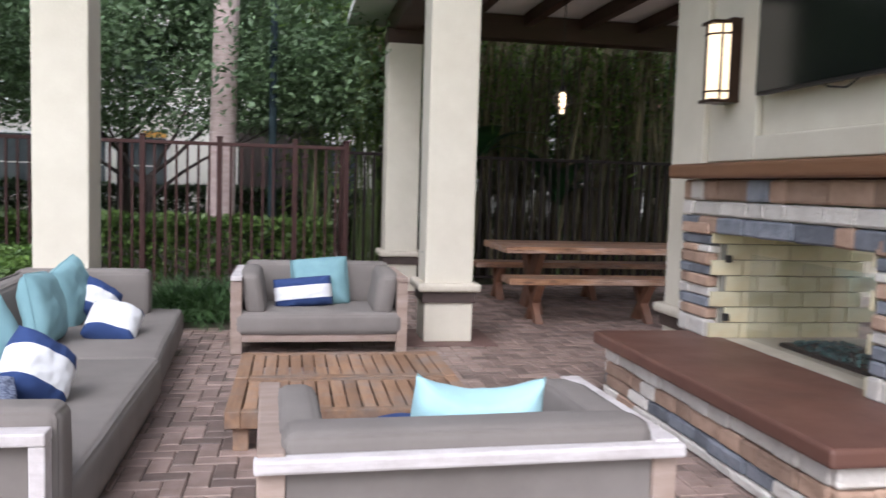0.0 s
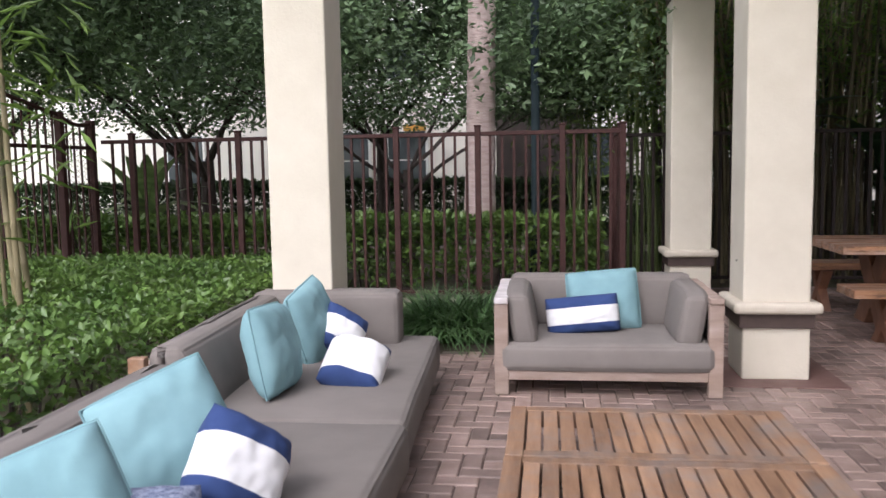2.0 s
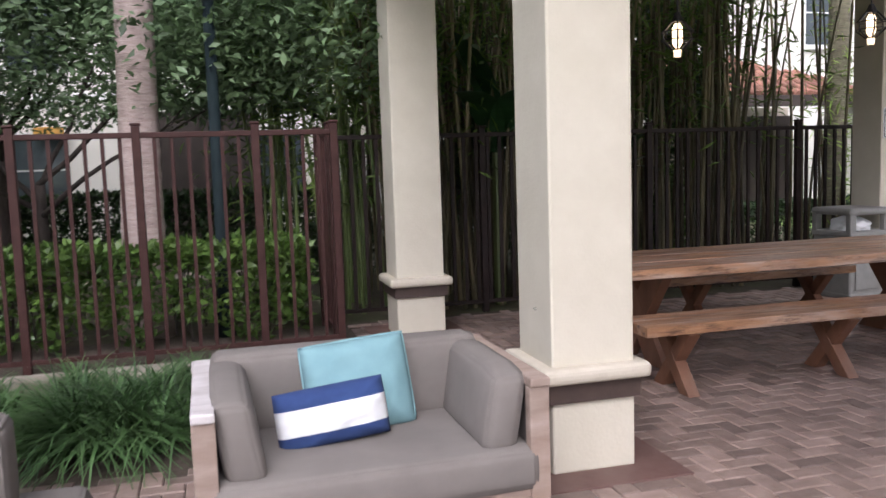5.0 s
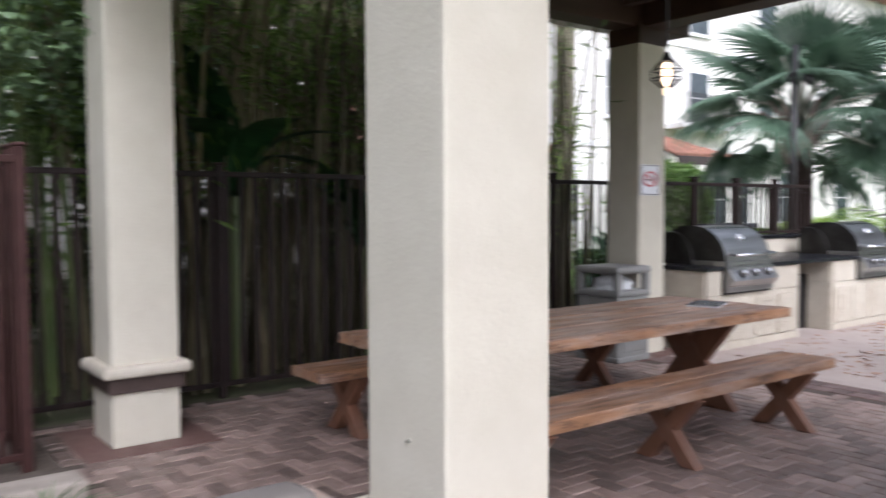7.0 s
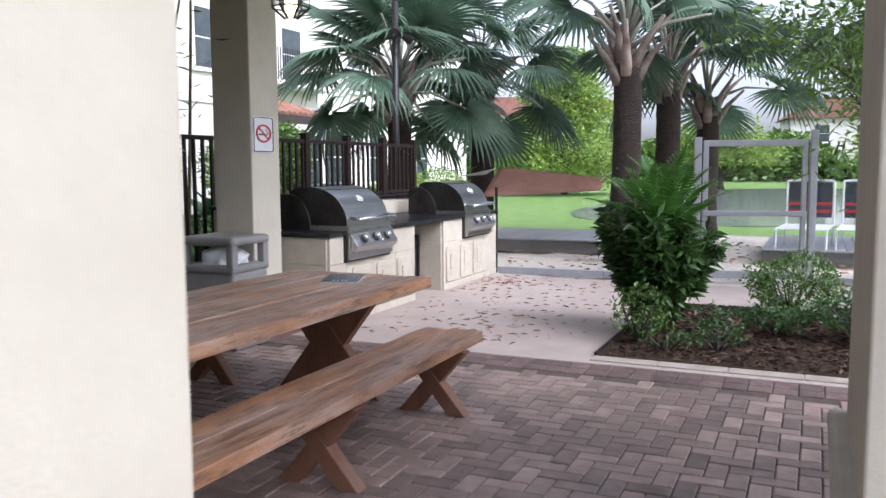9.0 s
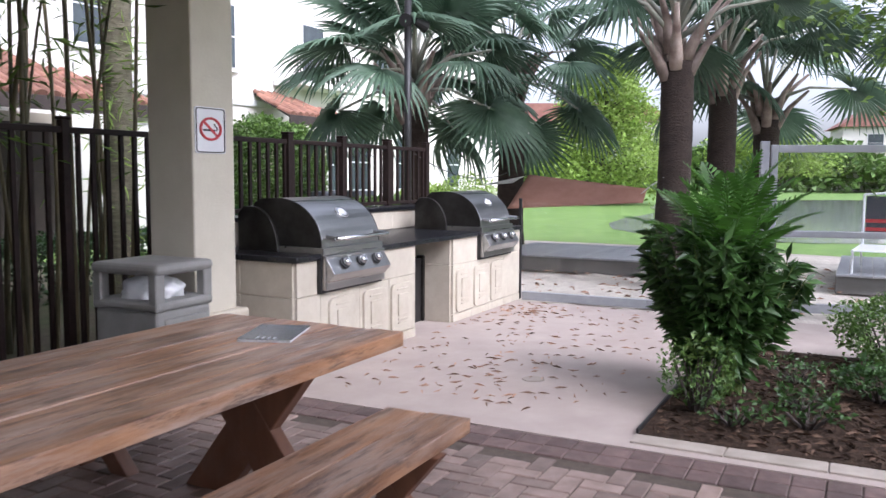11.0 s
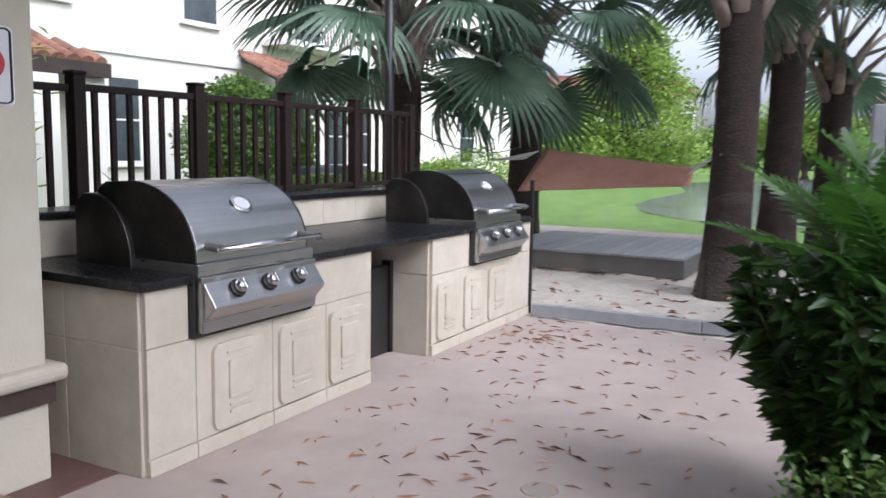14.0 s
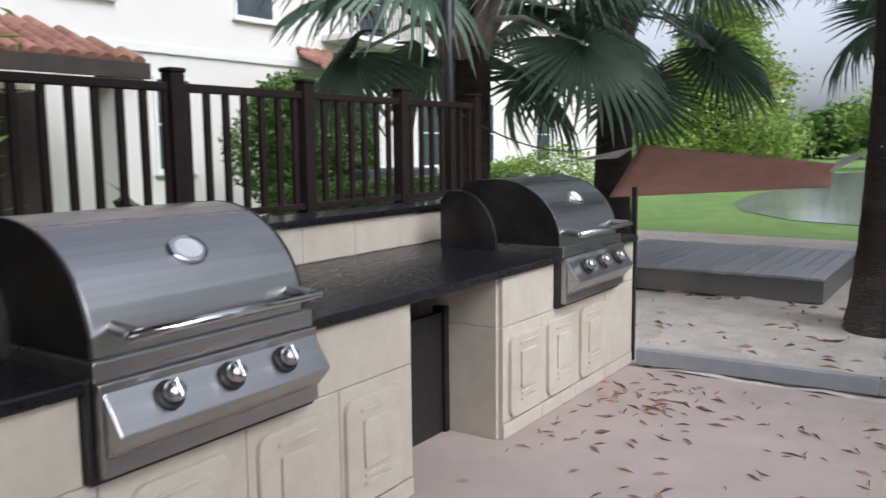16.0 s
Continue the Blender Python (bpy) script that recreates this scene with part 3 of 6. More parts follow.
sofa = thing("corner_sofa", pose(-0.16, 5.84, 0, 0, 0, 3.2), "low taupe corner sofa module with loose cushions", "sofa", "sectional sofa modules")
part("seat", cushion(-1.10, 0.0, 0.01, 1.95, 0.10, 0.325), CUSHION, sofa, smooth=True)
# The black colour stands for the shade beneath the seat.
part("base", box(-1.06, -0.06, 0.05, 1.90, 0.0, 0.11), BLACK_STEEL, sofa, "inset base coloured black for the shade under the seat")
part("back_cushion", cushion(-1.20, -0.24, 1.66, 1.90, 0.31, 0.665), CUSHION, sofa, smooth=True)
bm = cushion(-1.20, -0.95, 0.05, 1.68, 0.31, 0.655)
for v in bm.verts:
    if v.co.x > -1.08:
        v.co.x -= 0.26 * (v.co.z - 0.31)
part("side_cushion", bm, CUSHION, sofa, smooth=True)
part("side_rail", box(-1.27, -1.21, 0.06, 1.92, 0.53, 0.575, 0.008), GREY_TEAK, sofa, "silvered teak side rail")
part("corner_post", box(-1.285, -1.205, 0.0, 0.055, 0.0, 0.625, 0.006), TEAK, sofa, "red-brown teak corner post")
part("side_panel", box(-1.265, -1.22, 0.06, 1.9, 0.05, 0.529, 0.004), GREY_TEAK, sofa)
sofa2 = thing("chaise_sofa", pose(-0.14, 5.83, 0, 0, 0, 0.3), "low taupe sofa module with bleached timber arm", "sofa", "sectional sofa modules")
part("seat", cushion(-1.10, 0.0, -2.06, -0.005, 0.10, 0.325), CUSHION, sofa2, smooth=True)
# Black again in place of the shade below this module.
part("base", box(-1.06, -0.05, -2.0, -0.05, 0.0, 0.11), BLACK_STEEL, sofa2, "inset base coloured black for the shade under the seat")
bm = cushion(-1.18, -0.93, -2.05, -0.10, 0.31, 0.61)
for v in bm.verts:
    if v.co.x > -1.06:
        v.co.x -= 0.26 * (v.co.z - 0.31)
part("side_cushion", bm, CUSHION, sofa2, smooth=True)
part("arm_cushion", cushion(-1.2, 0.0, -2.22, -2.05, 0.10, 0.625), CUSHION, sofa2, smooth=True)
part("arm_top_rail", box(-1.30, -0.01, -2.315, -2.225, 0.535, 0.58, 0.008), WHITE_RAIL, sofa2, "bleached timber arm rail")
part("arm_post", box(-0.065, -0.012, -2.31, -2.23, 0.0, 0.535, 0.006), WHITE_RAIL, sofa2)
part("arm_panel", box(-1.28, -0.07, -2.25, -2.23, 0.06, 0.53, 0.003), CUSHION, sofa2)
part("side_rail", box(-1.28, -1.19, -2.28, -0.02, 0.44, 0.49, 0.008), GREY_TEAK, sofa2, "silvered teak side rail")
part("side_panel", box(-1.26, -1.21, -2.22, -0.04, 0.05, 0.44, 0.004), GREY_TEAK, sofa2)

WEAVE = mat("navy_dash_weave", (0.02, 0.035, 0.10), (0.34, 0.38, 0.48), 45, 0.9, 0.3, 200, stretch=(1, 1, 4), bdist=0.002)
BIG = pillow_mesh("pillow_aqua", 0.48, 0.48, 0.22, AQUA)
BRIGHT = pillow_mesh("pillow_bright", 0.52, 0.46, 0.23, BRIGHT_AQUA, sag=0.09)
LUMBAR = pillow_mesh("pillow_striped", 0.52, 0.27, 0.20, NAVY, WHITE_CLOTH)
STRIPED = pillow_mesh("pillow_striped_small", 0.36, 0.36, 0.25, NAVY, WHITE_CLOTH)
PALE = pillow_mesh("pillow_white_small", 0.36, 0.36, 0.24, NAVY, WHITE_CLOTH, (0.16, 0.90))
PIPED[BIG.name] = (0.48, 0.48, AQUA)
pillow(BIG, pose(0.87, 8.11, 0.52, -14, -5, 0) @ Matrix.Diagonal((1.08, 1, 0.95, 1)), "square aqua canvas pillow against a cushion")
pillow(LUMBAR, pose(0.72, 7.92, 0.458, -12, -5, 3), "navy and white striped lumbar pillow")
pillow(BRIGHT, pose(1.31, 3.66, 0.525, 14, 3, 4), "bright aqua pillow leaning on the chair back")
pillow(LUMBAR, pose(1.16, 3.84, 0.40, 20, 2, 8), "white striped pillow in the armchair")

PATTERN = pillow_mesh("pillow_patterned", 0.34, 0.30, 0.14, WEAVE)
SOFA_GROUP = "scatter pillows on the sofa"
pillow(BIG, pose(-0.93, 6.30, 0.56, -12, 4, 90), "square aqua pillow propped on the sofa side", SOFA_GROUP)
pillow(BIG, pose(-0.95, 7.06, 0.56, -12, -12, 86), "square aqua pillow in the sofa corner", SOFA_GROUP)
pillow(STRIPED, pose(-0.78, 7.12, 0.48, -22, 34, 30) @ Matrix.Scale(0.86, 4), "navy and white striped pillow tipped over", SOFA_GROUP)
pillow(PALE, pose(-0.56, 6.56, 0.415, -60, 14, 4), "white and navy pillow lying on the seat", SOFA_GROUP)
pillow(BIG, pose(-0.83, 4.93, 0.545, -20, -16, 52), "square aqua pillow leaning on the sofa back", SOFA_GROUP)
pillow(BIG, pose(-0.88, 4.28, 0.50, -26, -16, 40), "square aqua pillow slumped near the arm", SOFA_GROUP)
pillow(STRIPED, pose(-0.54, 4.82, 0.48, -22, 36, 46), "navy and white striped pillow tilted on edge", SOFA_GROUP)
pillow(PATTERN, pose(-0.66, 4.42, 0.43, -40, 8, 35), "small navy pillow with pale dashes", SOFA_GROUP)

coffee = thing("coffee_table", pose(0.98, 5.38, 0), "low slatted teak coffee table, greyed by weather", "table", "pair of coffee tables")
part("frame_end", box(-0.68, -0.60, -0.37, 0.37, 0.13, 0.222, 0.005), TEAK, coffee)
part("frame_end", box(0.60, 0.68, -0.37, 0.37, 0.13, 0.222, 0.005), TEAK, coffee)
part("frame_side", box(-0.598, 0.598, -0.37, -0.30, 0.13, 0.221, 0.005), TEAK, coffee)
part("frame_side", box(-0.598, 0.598, 0.30, 0.37, 0.13, 0.221, 0.005), TEAK, coffee)
for k in range(15):
    x = -0.595 + k * 0.0795
    part("slat", box(x + 0.006, x + 0.0735, -0.298, 0.298, 0.195, 0.219, 0.003), TEAK, coffee)
for x in (-0.6, 0.6):
    for y in (-0.28, 0.28):
        part("leg", box(x - 0.04, x + 0.04, y - 0.04, y + 0.04, 0.0, 0.14, 0.004), TEAK, coffee)
copy_thing(coffee, pose(0.98, 6.14, 0, 0, 0, 0.4))

# hearth bench
hearth = thing("hearth", pose(0, 0, 0), "raised hearth with red-brown top over ledgestone", "hearth", kind="structure")
part("core", box(2.86, 3.52, 3.68, 6.10, 0, 0.345), GROUT, hearth)
part("top", box(2.72, 3.56, 3.56, 6.20, 0.345, 0.43, 0.02, 3), HEARTH, hearth, "polished red-brown slab top")

# ledgestone courses on hearth and surround
stone_kinds = {"w": STONE_WHITE, "t": STONE_TAN, "g": STONE_GREY}


def stone_mesh(w, d, h, material, seed):
    bm = box(-w / 2, w / 2, -d / 2, d / 2, -h / 2, h / 2, 0.012, 1)
    rng = random.Random(seed)
    off = Vector((rng.random() * 9, rng.random() * 9, rng.random() * 9))
    for v in bm.verts:
        v.co += Vector((noise.noise(v.co * 12 + off), noise.noise(v.co * 12 + off * 2), noise.noise(v.co * 12 + off * 3))) * 0.007
    return mesh_of("stone", bm, material)


stone_pool = {(k, i): [stone_mesh(0.30 if i else 0.18, 0.09, h, mtl, hash_i + i) for h in (0.075, 0.10)]
              for hash_i, (k, mtl) in enumerate(stone_kinds.items()) for i in (0, 1)}


def course(parent, kind, x, y0, y1, z, h, facing="x", at=0.0, seed=0):
    """A row of stones between y0 and y1 on the face x, or between two x on the face y = at."""
    rng = random.Random(seed)
    y = y0
    while y < y1 - 0.03:
        w = min(rng.uniform(0.16, 0.40), y1 - y)
        if y1 - (y + w) < 0.09:
            w = y1 - y
        src = stone_pool[(kind if rng.random() < 0.86 else rng.choice("wtg"), 1 if w > 0.22 else 0)][0 if h < 0.088 else 1]
        base_w, base_h = (0.30 if w > 0.22 else 0.18), (0.075 if h < 0.088 else 0.10)
        deep = rng.uniform(-0.012, 0.012)
        sc = Matrix.Diagonal((w * 0.985 / base_w, 1, h * 0.94 / base_h, 1))
        if facing == "x":
            m = Matrix.Translation((x + deep, y + w / 2, z + h / 2)) @ Matrix.Rotation(radians(90), 4, "Z") @ sc
        else:
            m = Matrix.Translation((y + w / 2, at + deep, z + h / 2)) @ sc
        piece("stone", src, parent, m)
        y += w


for k, (kind, z, h) in enumerate([("w", 0.0, 0.055), ("g", 0.055, 0.085), ("t", 0.14, 0.095), ("w", 0.235, 0.105)]):
    course(hearth, kind, 2.835, 3.66, 6.12, z, h, seed=k + 1)
    course(hearth, kind, 0, 2.80, 3.5, z, h, "y", 6.125, seed=k + 21)
    course(hearth, kind, 0, 2.80, 3.5, z, h, "y", 3.66, seed=k + 41)
surround = thing("stone_surround", pose(0, 0, 0), "ledgestone fireplace surround in white, tan and slate", "fireplace", kind="structure")
legs = [("w", 0.13), ("t", 0.075), ("g", 0.075), ("w", 0.07), ("t", 0.08), ("g", 0.07), ("t", 0.085), ("w", 0.055), ("g", 0.07), ("t", 0.09)]
for y0, y1, sd in ((5.95, 6.34, 60), (4.0, 4.30, 90)):
    z = 0.42
    for k, (kind, h) in enumerate(legs):
        course(surround, kind, 3.475, y0, y1, z, h, seed=sd + k)
        if y0 > 5:
            course(surround, kind, 0, 3.44, 3.64, z, h, "y", 6.335, seed=sd + k + 15)
        z += h
for kind, z, h, sd in (("g", 1.14, 0.115, 120), ("w", 1.255, 0.105, 121), ("t", 1.36, 0.145, 122)):
    course(surround, kind, 3.475, 2.4, 6.34, z + 0.005, h, seed=sd)
    course(surround, kind, 0, 3.44, 3.64, z + 0.005, h, "y", 6.335, seed=sd + 5)
for k in range(8):
    course(surround, "twg"[k % 3], 3.475, 2.4, 4.0, 0.42 + k * 0.09, 0.09, seed=140 + k)

# firebox
firebox = thing("firebox", pose(0, 0, 0), "see-through firebox lined with cream firebrick", "firebox", kind="structure")
part("floor", box(3.50, 4.6, 4.31, 5.95, 0.36, 0.425), PRECAST, firebox)
part("lining", box(3.53, 4.59, 5.935, 5.955, 0.42, 1.14), GROUT, firebox)
part("far_lining", box(3.53, 4.59, 4.305, 4.325, 0.42, 1.14), GROUT, firebox)
brick_me = mesh_of("firebrick", box(-0.112, 0.112, -0.012, 0.012, -0.051, 0.051, 0.003, 1), FIREBRICK)
for r in range(7):
    for c in range(5):
        x = 3.56 + c * 0.232 + (0.116 if r % 2 else 0)
        if x < 4.62:
            piece("firebrick", brick_me, firebox, Matrix.Translation((x, 5.928, 0.476 + r * 0.1085)))
            piece("firebrick", brick_me, firebox, Matrix.Translation((x, 4.332, 0.476 + r * 0.1085)))
part("glass_screen", box(3.545, 3.551, 4.33, 5.60, 0.48, 1.03), FIRE_GLASS, firebox, "clear glass fire screen")
part("back_glass", box(4.5, 4.508, 4.33, 5.91, 0.48, 1.03), FIRE_GLASS, firebox, "clear glass fire screen")
for z in (0.55, 0.95):
    part("clip", box(3.53, 3.565, 5.86, 5.90, z, z + 0.05, 0.004), BLACK_STEEL, firebox)
part("burner_tray", box(3.78, 4.22, 4.4, 5.6, 0.427, 0.455, 0.006), BLACK_STEEL, firebox)
glass_bits = bmesh.new()
rng = random.Random(5)
for k in range(260):
    box(-0.014, 0.014, -0.012, 0.012, -0.009, 0.009, bm=glass_bits, m=Matrix.Translation((rng.uniform(3.80, 4.20), rng.uniform(4.43, 5.57), 0.462)) @ Euler((rng.random() * 3, rng.random() * 3, rng.random() * 3)).to_matrix().to_4x4())
tagged(part("fire_glass", glass_bits, mat("dark_teal_glass", (0.02, 0.06, 0.06), (0.10, 0.2, 0.2), 40, 0.15, 0, 1, island=0.5), firebox, "broken teal fire glass"), kind="stuff")

# wall light beside the screen
sconce = thing("wall_lantern", pose(3.60, 6.05, 2.31) @ Matrix.Diagonal((1, 0.95, 0.92, 1)), "bronze wall lantern with glowing cream glass", "wall light")
part("back_plate", box(-0.085, 0.0, -0.10, 0.10, -0.30, 0.32, 0.006), BRONZE, sconce)
bm = bmesh.new()
ring = [(-0.087 - 0.115 * math.sin(a), 0.105 * math.cos(a)) for a in [math.pi * k / 14 for k in range(15)]]
join(bm, prism(ring, "z", -0.27, 0.27))
part("shade", bm, LAMP_GLASS, sconce, "curved cream glass shade", True)
for z in (-0.22, 0.20):
    part("hoop", tube([(x - 0.006, y * 1.06, z) for x, y in ring], 0.008, 6), BRONZE, sconce)
for a in (0.5, 1.57, 2.64):
    x, y = -0.087 - 0.122 * math.sin(a), 0.112 * math.cos(a)
    part("bar", box(x - 0.007, x + 0.007, y - 0.007, y + 0.007, -0.29, 0.29), BRONZE, sconce)
part("bottom_plate", box(-0.21, -0.087, -0.09, 0.09, -0.30, -0.275, 0.005), BRONZE, sconce)
part("top_plate", box(-0.21, -0.087, -0.09, 0.09, 0.275, 0.30, 0.005), BRONZE, sconce)

tv = thing("television", pose(3.60, 4.85, 2.53), "large black flat television on the fireplace wall", "television")
part("screen", box(-0.062, -0.055, -0.80, 0.80, -0.46, 0.46), SCREEN, tv)
part("bezel", box(-0.055, -0.01, -0.82, 0.82, -0.48, 0.48, 0.008), BLACK_STEEL, tv)
part("bracket", box(-0.01, 0.06, -0.25, 0.25, -0.2, 0.2), BLACK_STEEL, tv)
part("cable", tube([(-0.03, 0.2, -0.46), (-0.03, 0.1, -0.50), (-0.03, -0.05, -0.52), (-0.03, -0.15, -0.48)], 0.006, 6), BLACK_STEEL, tv)

# pendant lanterns
def pendant(x, y, z, top):
    p = thing("pendant_lantern", pose(x, y, z), "black cage pendant lantern with a lit bulb", "pendant light", "pendants over the picnic table")
    part("rod", tube([(0, 0, 0.16), (0, 0, top - z)], 0.006, 6), BLACK_STEEL, p)
    part("cap", tube([(0, 0, 0.10), (0, 0, 0.17)], [0.05, 0.018], 10), BLACK_STEEL, p)
    for k in range(6):
        a = k * math.tau / 6
        c, s = math.cos(a), math.sin(a)
        part("cage_rib", tube([(0.04 * c, 0.04 * s, 0.11), (0.115 * c, 0.115 * s, 0.03), (0.115 * c, 0.115 * s, -0.03), (0.035 * c, 0.035 * s, -0.10)], 0.008, 5), BLACK_STEEL, p)
    for z2, r in ((0.03, 0.115), (-0.03, 0.115)):
        part("hoop", tube([(r * math.cos(k * math.tau / 12), r * math.sin(k * math.tau / 12), z2) for k in range(13)], 0.005, 5, False), BLACK_STEEL, p)
    part("bulb", tube([(0, 0, 0.09), (0, 0, 0.06), (0, 0, -0.05), (0, 0, -0.085)], [0.02, 0.036, 0.036, 0.015], 14), BULB, p, "warm glowing glass", True)
    part("finial", tube([(0, 0, -0.10), (0, 0, -0.15)], [0.03, 0.026], 10), LAMP_GLASS, p)


pendant(3.62, 9.85, 2.42, 3.73)
pendant(5.50, 10.02, 2.55, 3.73)

# ---- grill counter ----
unit = thing("grill_counter", pose(0, 0, 0), "cream cast-stone grill counter with black granite top", "counter", kind="structure")
part("west_body", box(7.742, 9.56, 11.215, 12.2, 0, 0.865, 0.006), PRECAST, unit)
part("east_body", box(10.36, 12.19, 11.215, 12.2, 0, 0.865, 0.006), PRECAST, unit)
part("splash_wall", box(7.60, 12.3, 12.204, 12.44, 0, 1.115, 0.004), PRECAST, unit)
part("worktop", box(7.70, 12.22, 11.165, 12.2, 0.868, 0.912, 0.008), GRANITE, unit, "black granite worktop")
part("wall_cap", box(7.58, 12.32, 12.17, 12.48, 1.119, 1.157, 0.008), GRANITE, unit, "black granite wall cap")
part("niche_door", box(9.562, 10.30, 11.53, 11.57, 0.0, 0.66, 0.006), BLACK_STEEL, unit, "dark steel cabinet door in the niche")
part("niche_frame", box(10.30, 10.34, 11.51, 11.59, 0.0, 0.69, 0.004), DULL_STEEL, unit)


def stone_block(x0, x1, z0, z1, proud=0.0):
    part("block", box(x0 + 0.002, x1 - 0.002, 11.192 - proud, 11.216, z0 + 0.002, z1 - 0.002, 0.003, 1), PRECAST, unit)


def rounded(x0, x1, z0, z1, r, n=5):
    pts = []
    for cx, cz, a0 in ((x1 - r, z1 - r, 0), (x0 + r, z1 - r, 90), (x0 + r, z0 + r, 180), (x1 - r, z0 + r, 270)):
        for k in range(n + 1):
            a = radians(a0 + 90 * k / n)
            pts.append((cx + r * math.cos(a), cz + r * math.sin(a)))
    return pts


def relief(x0, x1):
    """A cast panel: a rounded field with a raised square and double bead."""
    part("panel", prism(rounded(x0, x1, 0.10, 0.545, 0.05), "y", 11.170, 11.195, 0.006), PRECAST, unit)
    xm = (x0 + x1) / 2
    part("raised_square", prism(rounded(xm - 0.09, xm + 0.09, 0.25, 0.45, 0.012), "y", 11.157, 11.172, 0.005), PRECAST, unit)
    for z in (0.175, 0.210):
        part("bead", prism(rounded(xm - 0.085, xm + 0.085, z, z + 0.018, 0.008, 3), "y", 11.160, 11.172, 0.003), PRECAST, unit)
    part("top_bead", prism(rounded(xm - 0.10, xm + 0.10, 0.485, 0.50, 0.006, 3), "y", 11.162, 11.172, 0.003), PRECAST, unit)


for x0, x1 in ((7.742, 8.04), (8.04, 8.60), (8.60, 9.08), (9.08, 9.56), (10.36, 10.80), (10.80, 11.25), (11.25, 11.70), (11.70, 12.19)):
    stone_block(x0, x1, 0.0, 0.085, 0.006)
    stone_block(x0, x1, 0.085, 0.60)
for x0, x1 in ((7.742, 8.00), (8.90, 9.56), (10.36, 10.95), (11.86, 12.19)):
    stone_block(x0, x1, 0.60, 0.865)
for x0 in (8.14, 8.64, 9.10, 10.42, 10.86, 11.30):
    relief(x0, x0 + 0.37)
# end face blocks toward the table, and the side of the niche
for z0, z1 in ((0, 0.60), (0.60, 0.865)):
    for y0, y1 in ((11.22, 11.72), (11.72, 12.2)):
        part("end_block", box(7.724, 7.743, y0 + 0.001, y1 - 0.001, z0 + 0.001, z1 - 0.001, 0.003, 1), PRECAST, unit)
        part("niche_block", box(10.343, 10.361, y0 + 0.001, y1 - 0.001, z0 + 0.001, z1 - 0.001, 0.003, 1), PRECAST, unit)
for k in range(10):
    part("splash_block", box(7.76 + k * 0.44, 8.198 + k * 0.44, 12.196, 12.206, 0.916, 1.115, 0.002, 1), PRECAST, unit)


def grill(x0, hood_mat, label):
    """Built-in gas grill, 0.84 wide; local x from 0, y from the counter front."""
    g = thing("gas_grill", pose(x0, 11.172, 0.028), label, "grill", "built-in gas grills")
    w = 0.85
    arc = [(0.0, 0.93)] + [(0.42 - 0.42 * math.cos(a), 0.95 + 0.36 * math.sin(a)) for a in [math.pi / 2 * k / 14 for k in range(1, 15)]] + [(0.60, 1.30), (0.66, 1.26), (0.66, 0.93)]
    part("hood", prism(arc, "x", 0.012, w - 0.012, 0.004), hood_mat, g, smooth=False)
    for x in (0.0, w - 0.012):
        part("hood_end", prism([(y, z + 0.002) for y, z in arc], "x", x, x + 0.012, 0.003), DULL_STEEL, g, "smoke-darkened end plate")
    part("firebox_back", prism([(0.40, 0.88)] + [(0.66 - 0.26 * math.cos(k * math.pi / 20), 0.90 + 0.34 * math.sin(k * math.pi / 20)) for k in range(11)] + [(0.74, 1.24), (0.80, 1.18), (0.80, 0.88)], "x", -0.032, w + 0.024, 0.006), DULL_STEEL, g, "smoke-darkened rear casing")
    part("tray", box(-0.012, w + 0.012, -0.03, 0.68, 0.870, 0.930, 0.006), STEEL, g)
    part("face", prism([(-0.05, 0.60), (-0.05, 0.87), (0.03, 0.87), (0.03, 0.60)], "x", -0.01, w + 0.01, 0.005), STEEL, g)
    part("control_panel", prism([(-0.035, 0.865), (-0.125, 0.73), (-0.055, 0.655), (-0.04, 0.655)], "x", 0.0, w, 0.006), STEEL, g)
    part("black_gasket", box(-0.022, w + 0.022, -0.012, 0.03, 0.575, 0.60, 0.003), BLACK_STEEL, g)
    part("side_gasket", box(-0.028, -0.012, -0.012, 0.03, 0.575, 0.875, 0.003), BLACK_STEEL, g)
    for k in range(3):
        x = 0.19 + k * 0.235
        n = Vector((0, -0.83, 0.555))
        c = Vector((x, -0.088, 0.80))
        part("bezel", tube([c - n * 0.006, c + n * 0.006, c + n * 0.009], [0.046, 0.046, 0.040], 22), BLACK_STEEL, g, "black knob bezel")
        knob = part("knob", tube([c + n * 0.006, c + n * 0.030, c + n * 0.042, c + n * 0.050, c + n * 0.053], [0.036, 0.034, 0.031, 0.022, 0.008], 22), CHROME, g, "chrome burner knob", True)
        part("pointer", box(-0.005, 0.005, -0.030, 0.030, 0, 0.012, 0.003, m=Matrix.Translation(c + n * 0.047) @ n.to_track_quat("Z", "Y").to_matrix().to_4x4()), CHROME, knob)
    hx0, hx1 = 0.05, w - 0.03
    part("handle", tube([(hx0, -0.105, 1.0), (hx1, -0.105, 1.0)], 0.017, 14), CHROME, g, "round steel handle bar", True)
    for x in (hx0 + 0.035, hx1 - 0.035):
        part("bracket", tube([(x, 0.012, 1.01), (x, -0.105, 1.0)], [0.02, 0.024], 10), STEEL, g)
    a = 0.72
    by, bz = 0.42 - 0.42 * math.cos(a), 0.95 + 0.36 * math.sin(a)
    n = Vector((0, -math.cos(a) / 0.42, math.sin(a) / 0.36)).normalized()
    c = Vector((0.43, by, bz))
    dial = tube([c - n * 0.004, c + n * 0.008, c + n * 0.010], [0.060, 0.058, 0.046], 26)
    dial.transform(Matrix.Translation(c) @ Matrix.Diagonal((1.25, 1, 1, 1)) @ Matrix.Translation(-c))
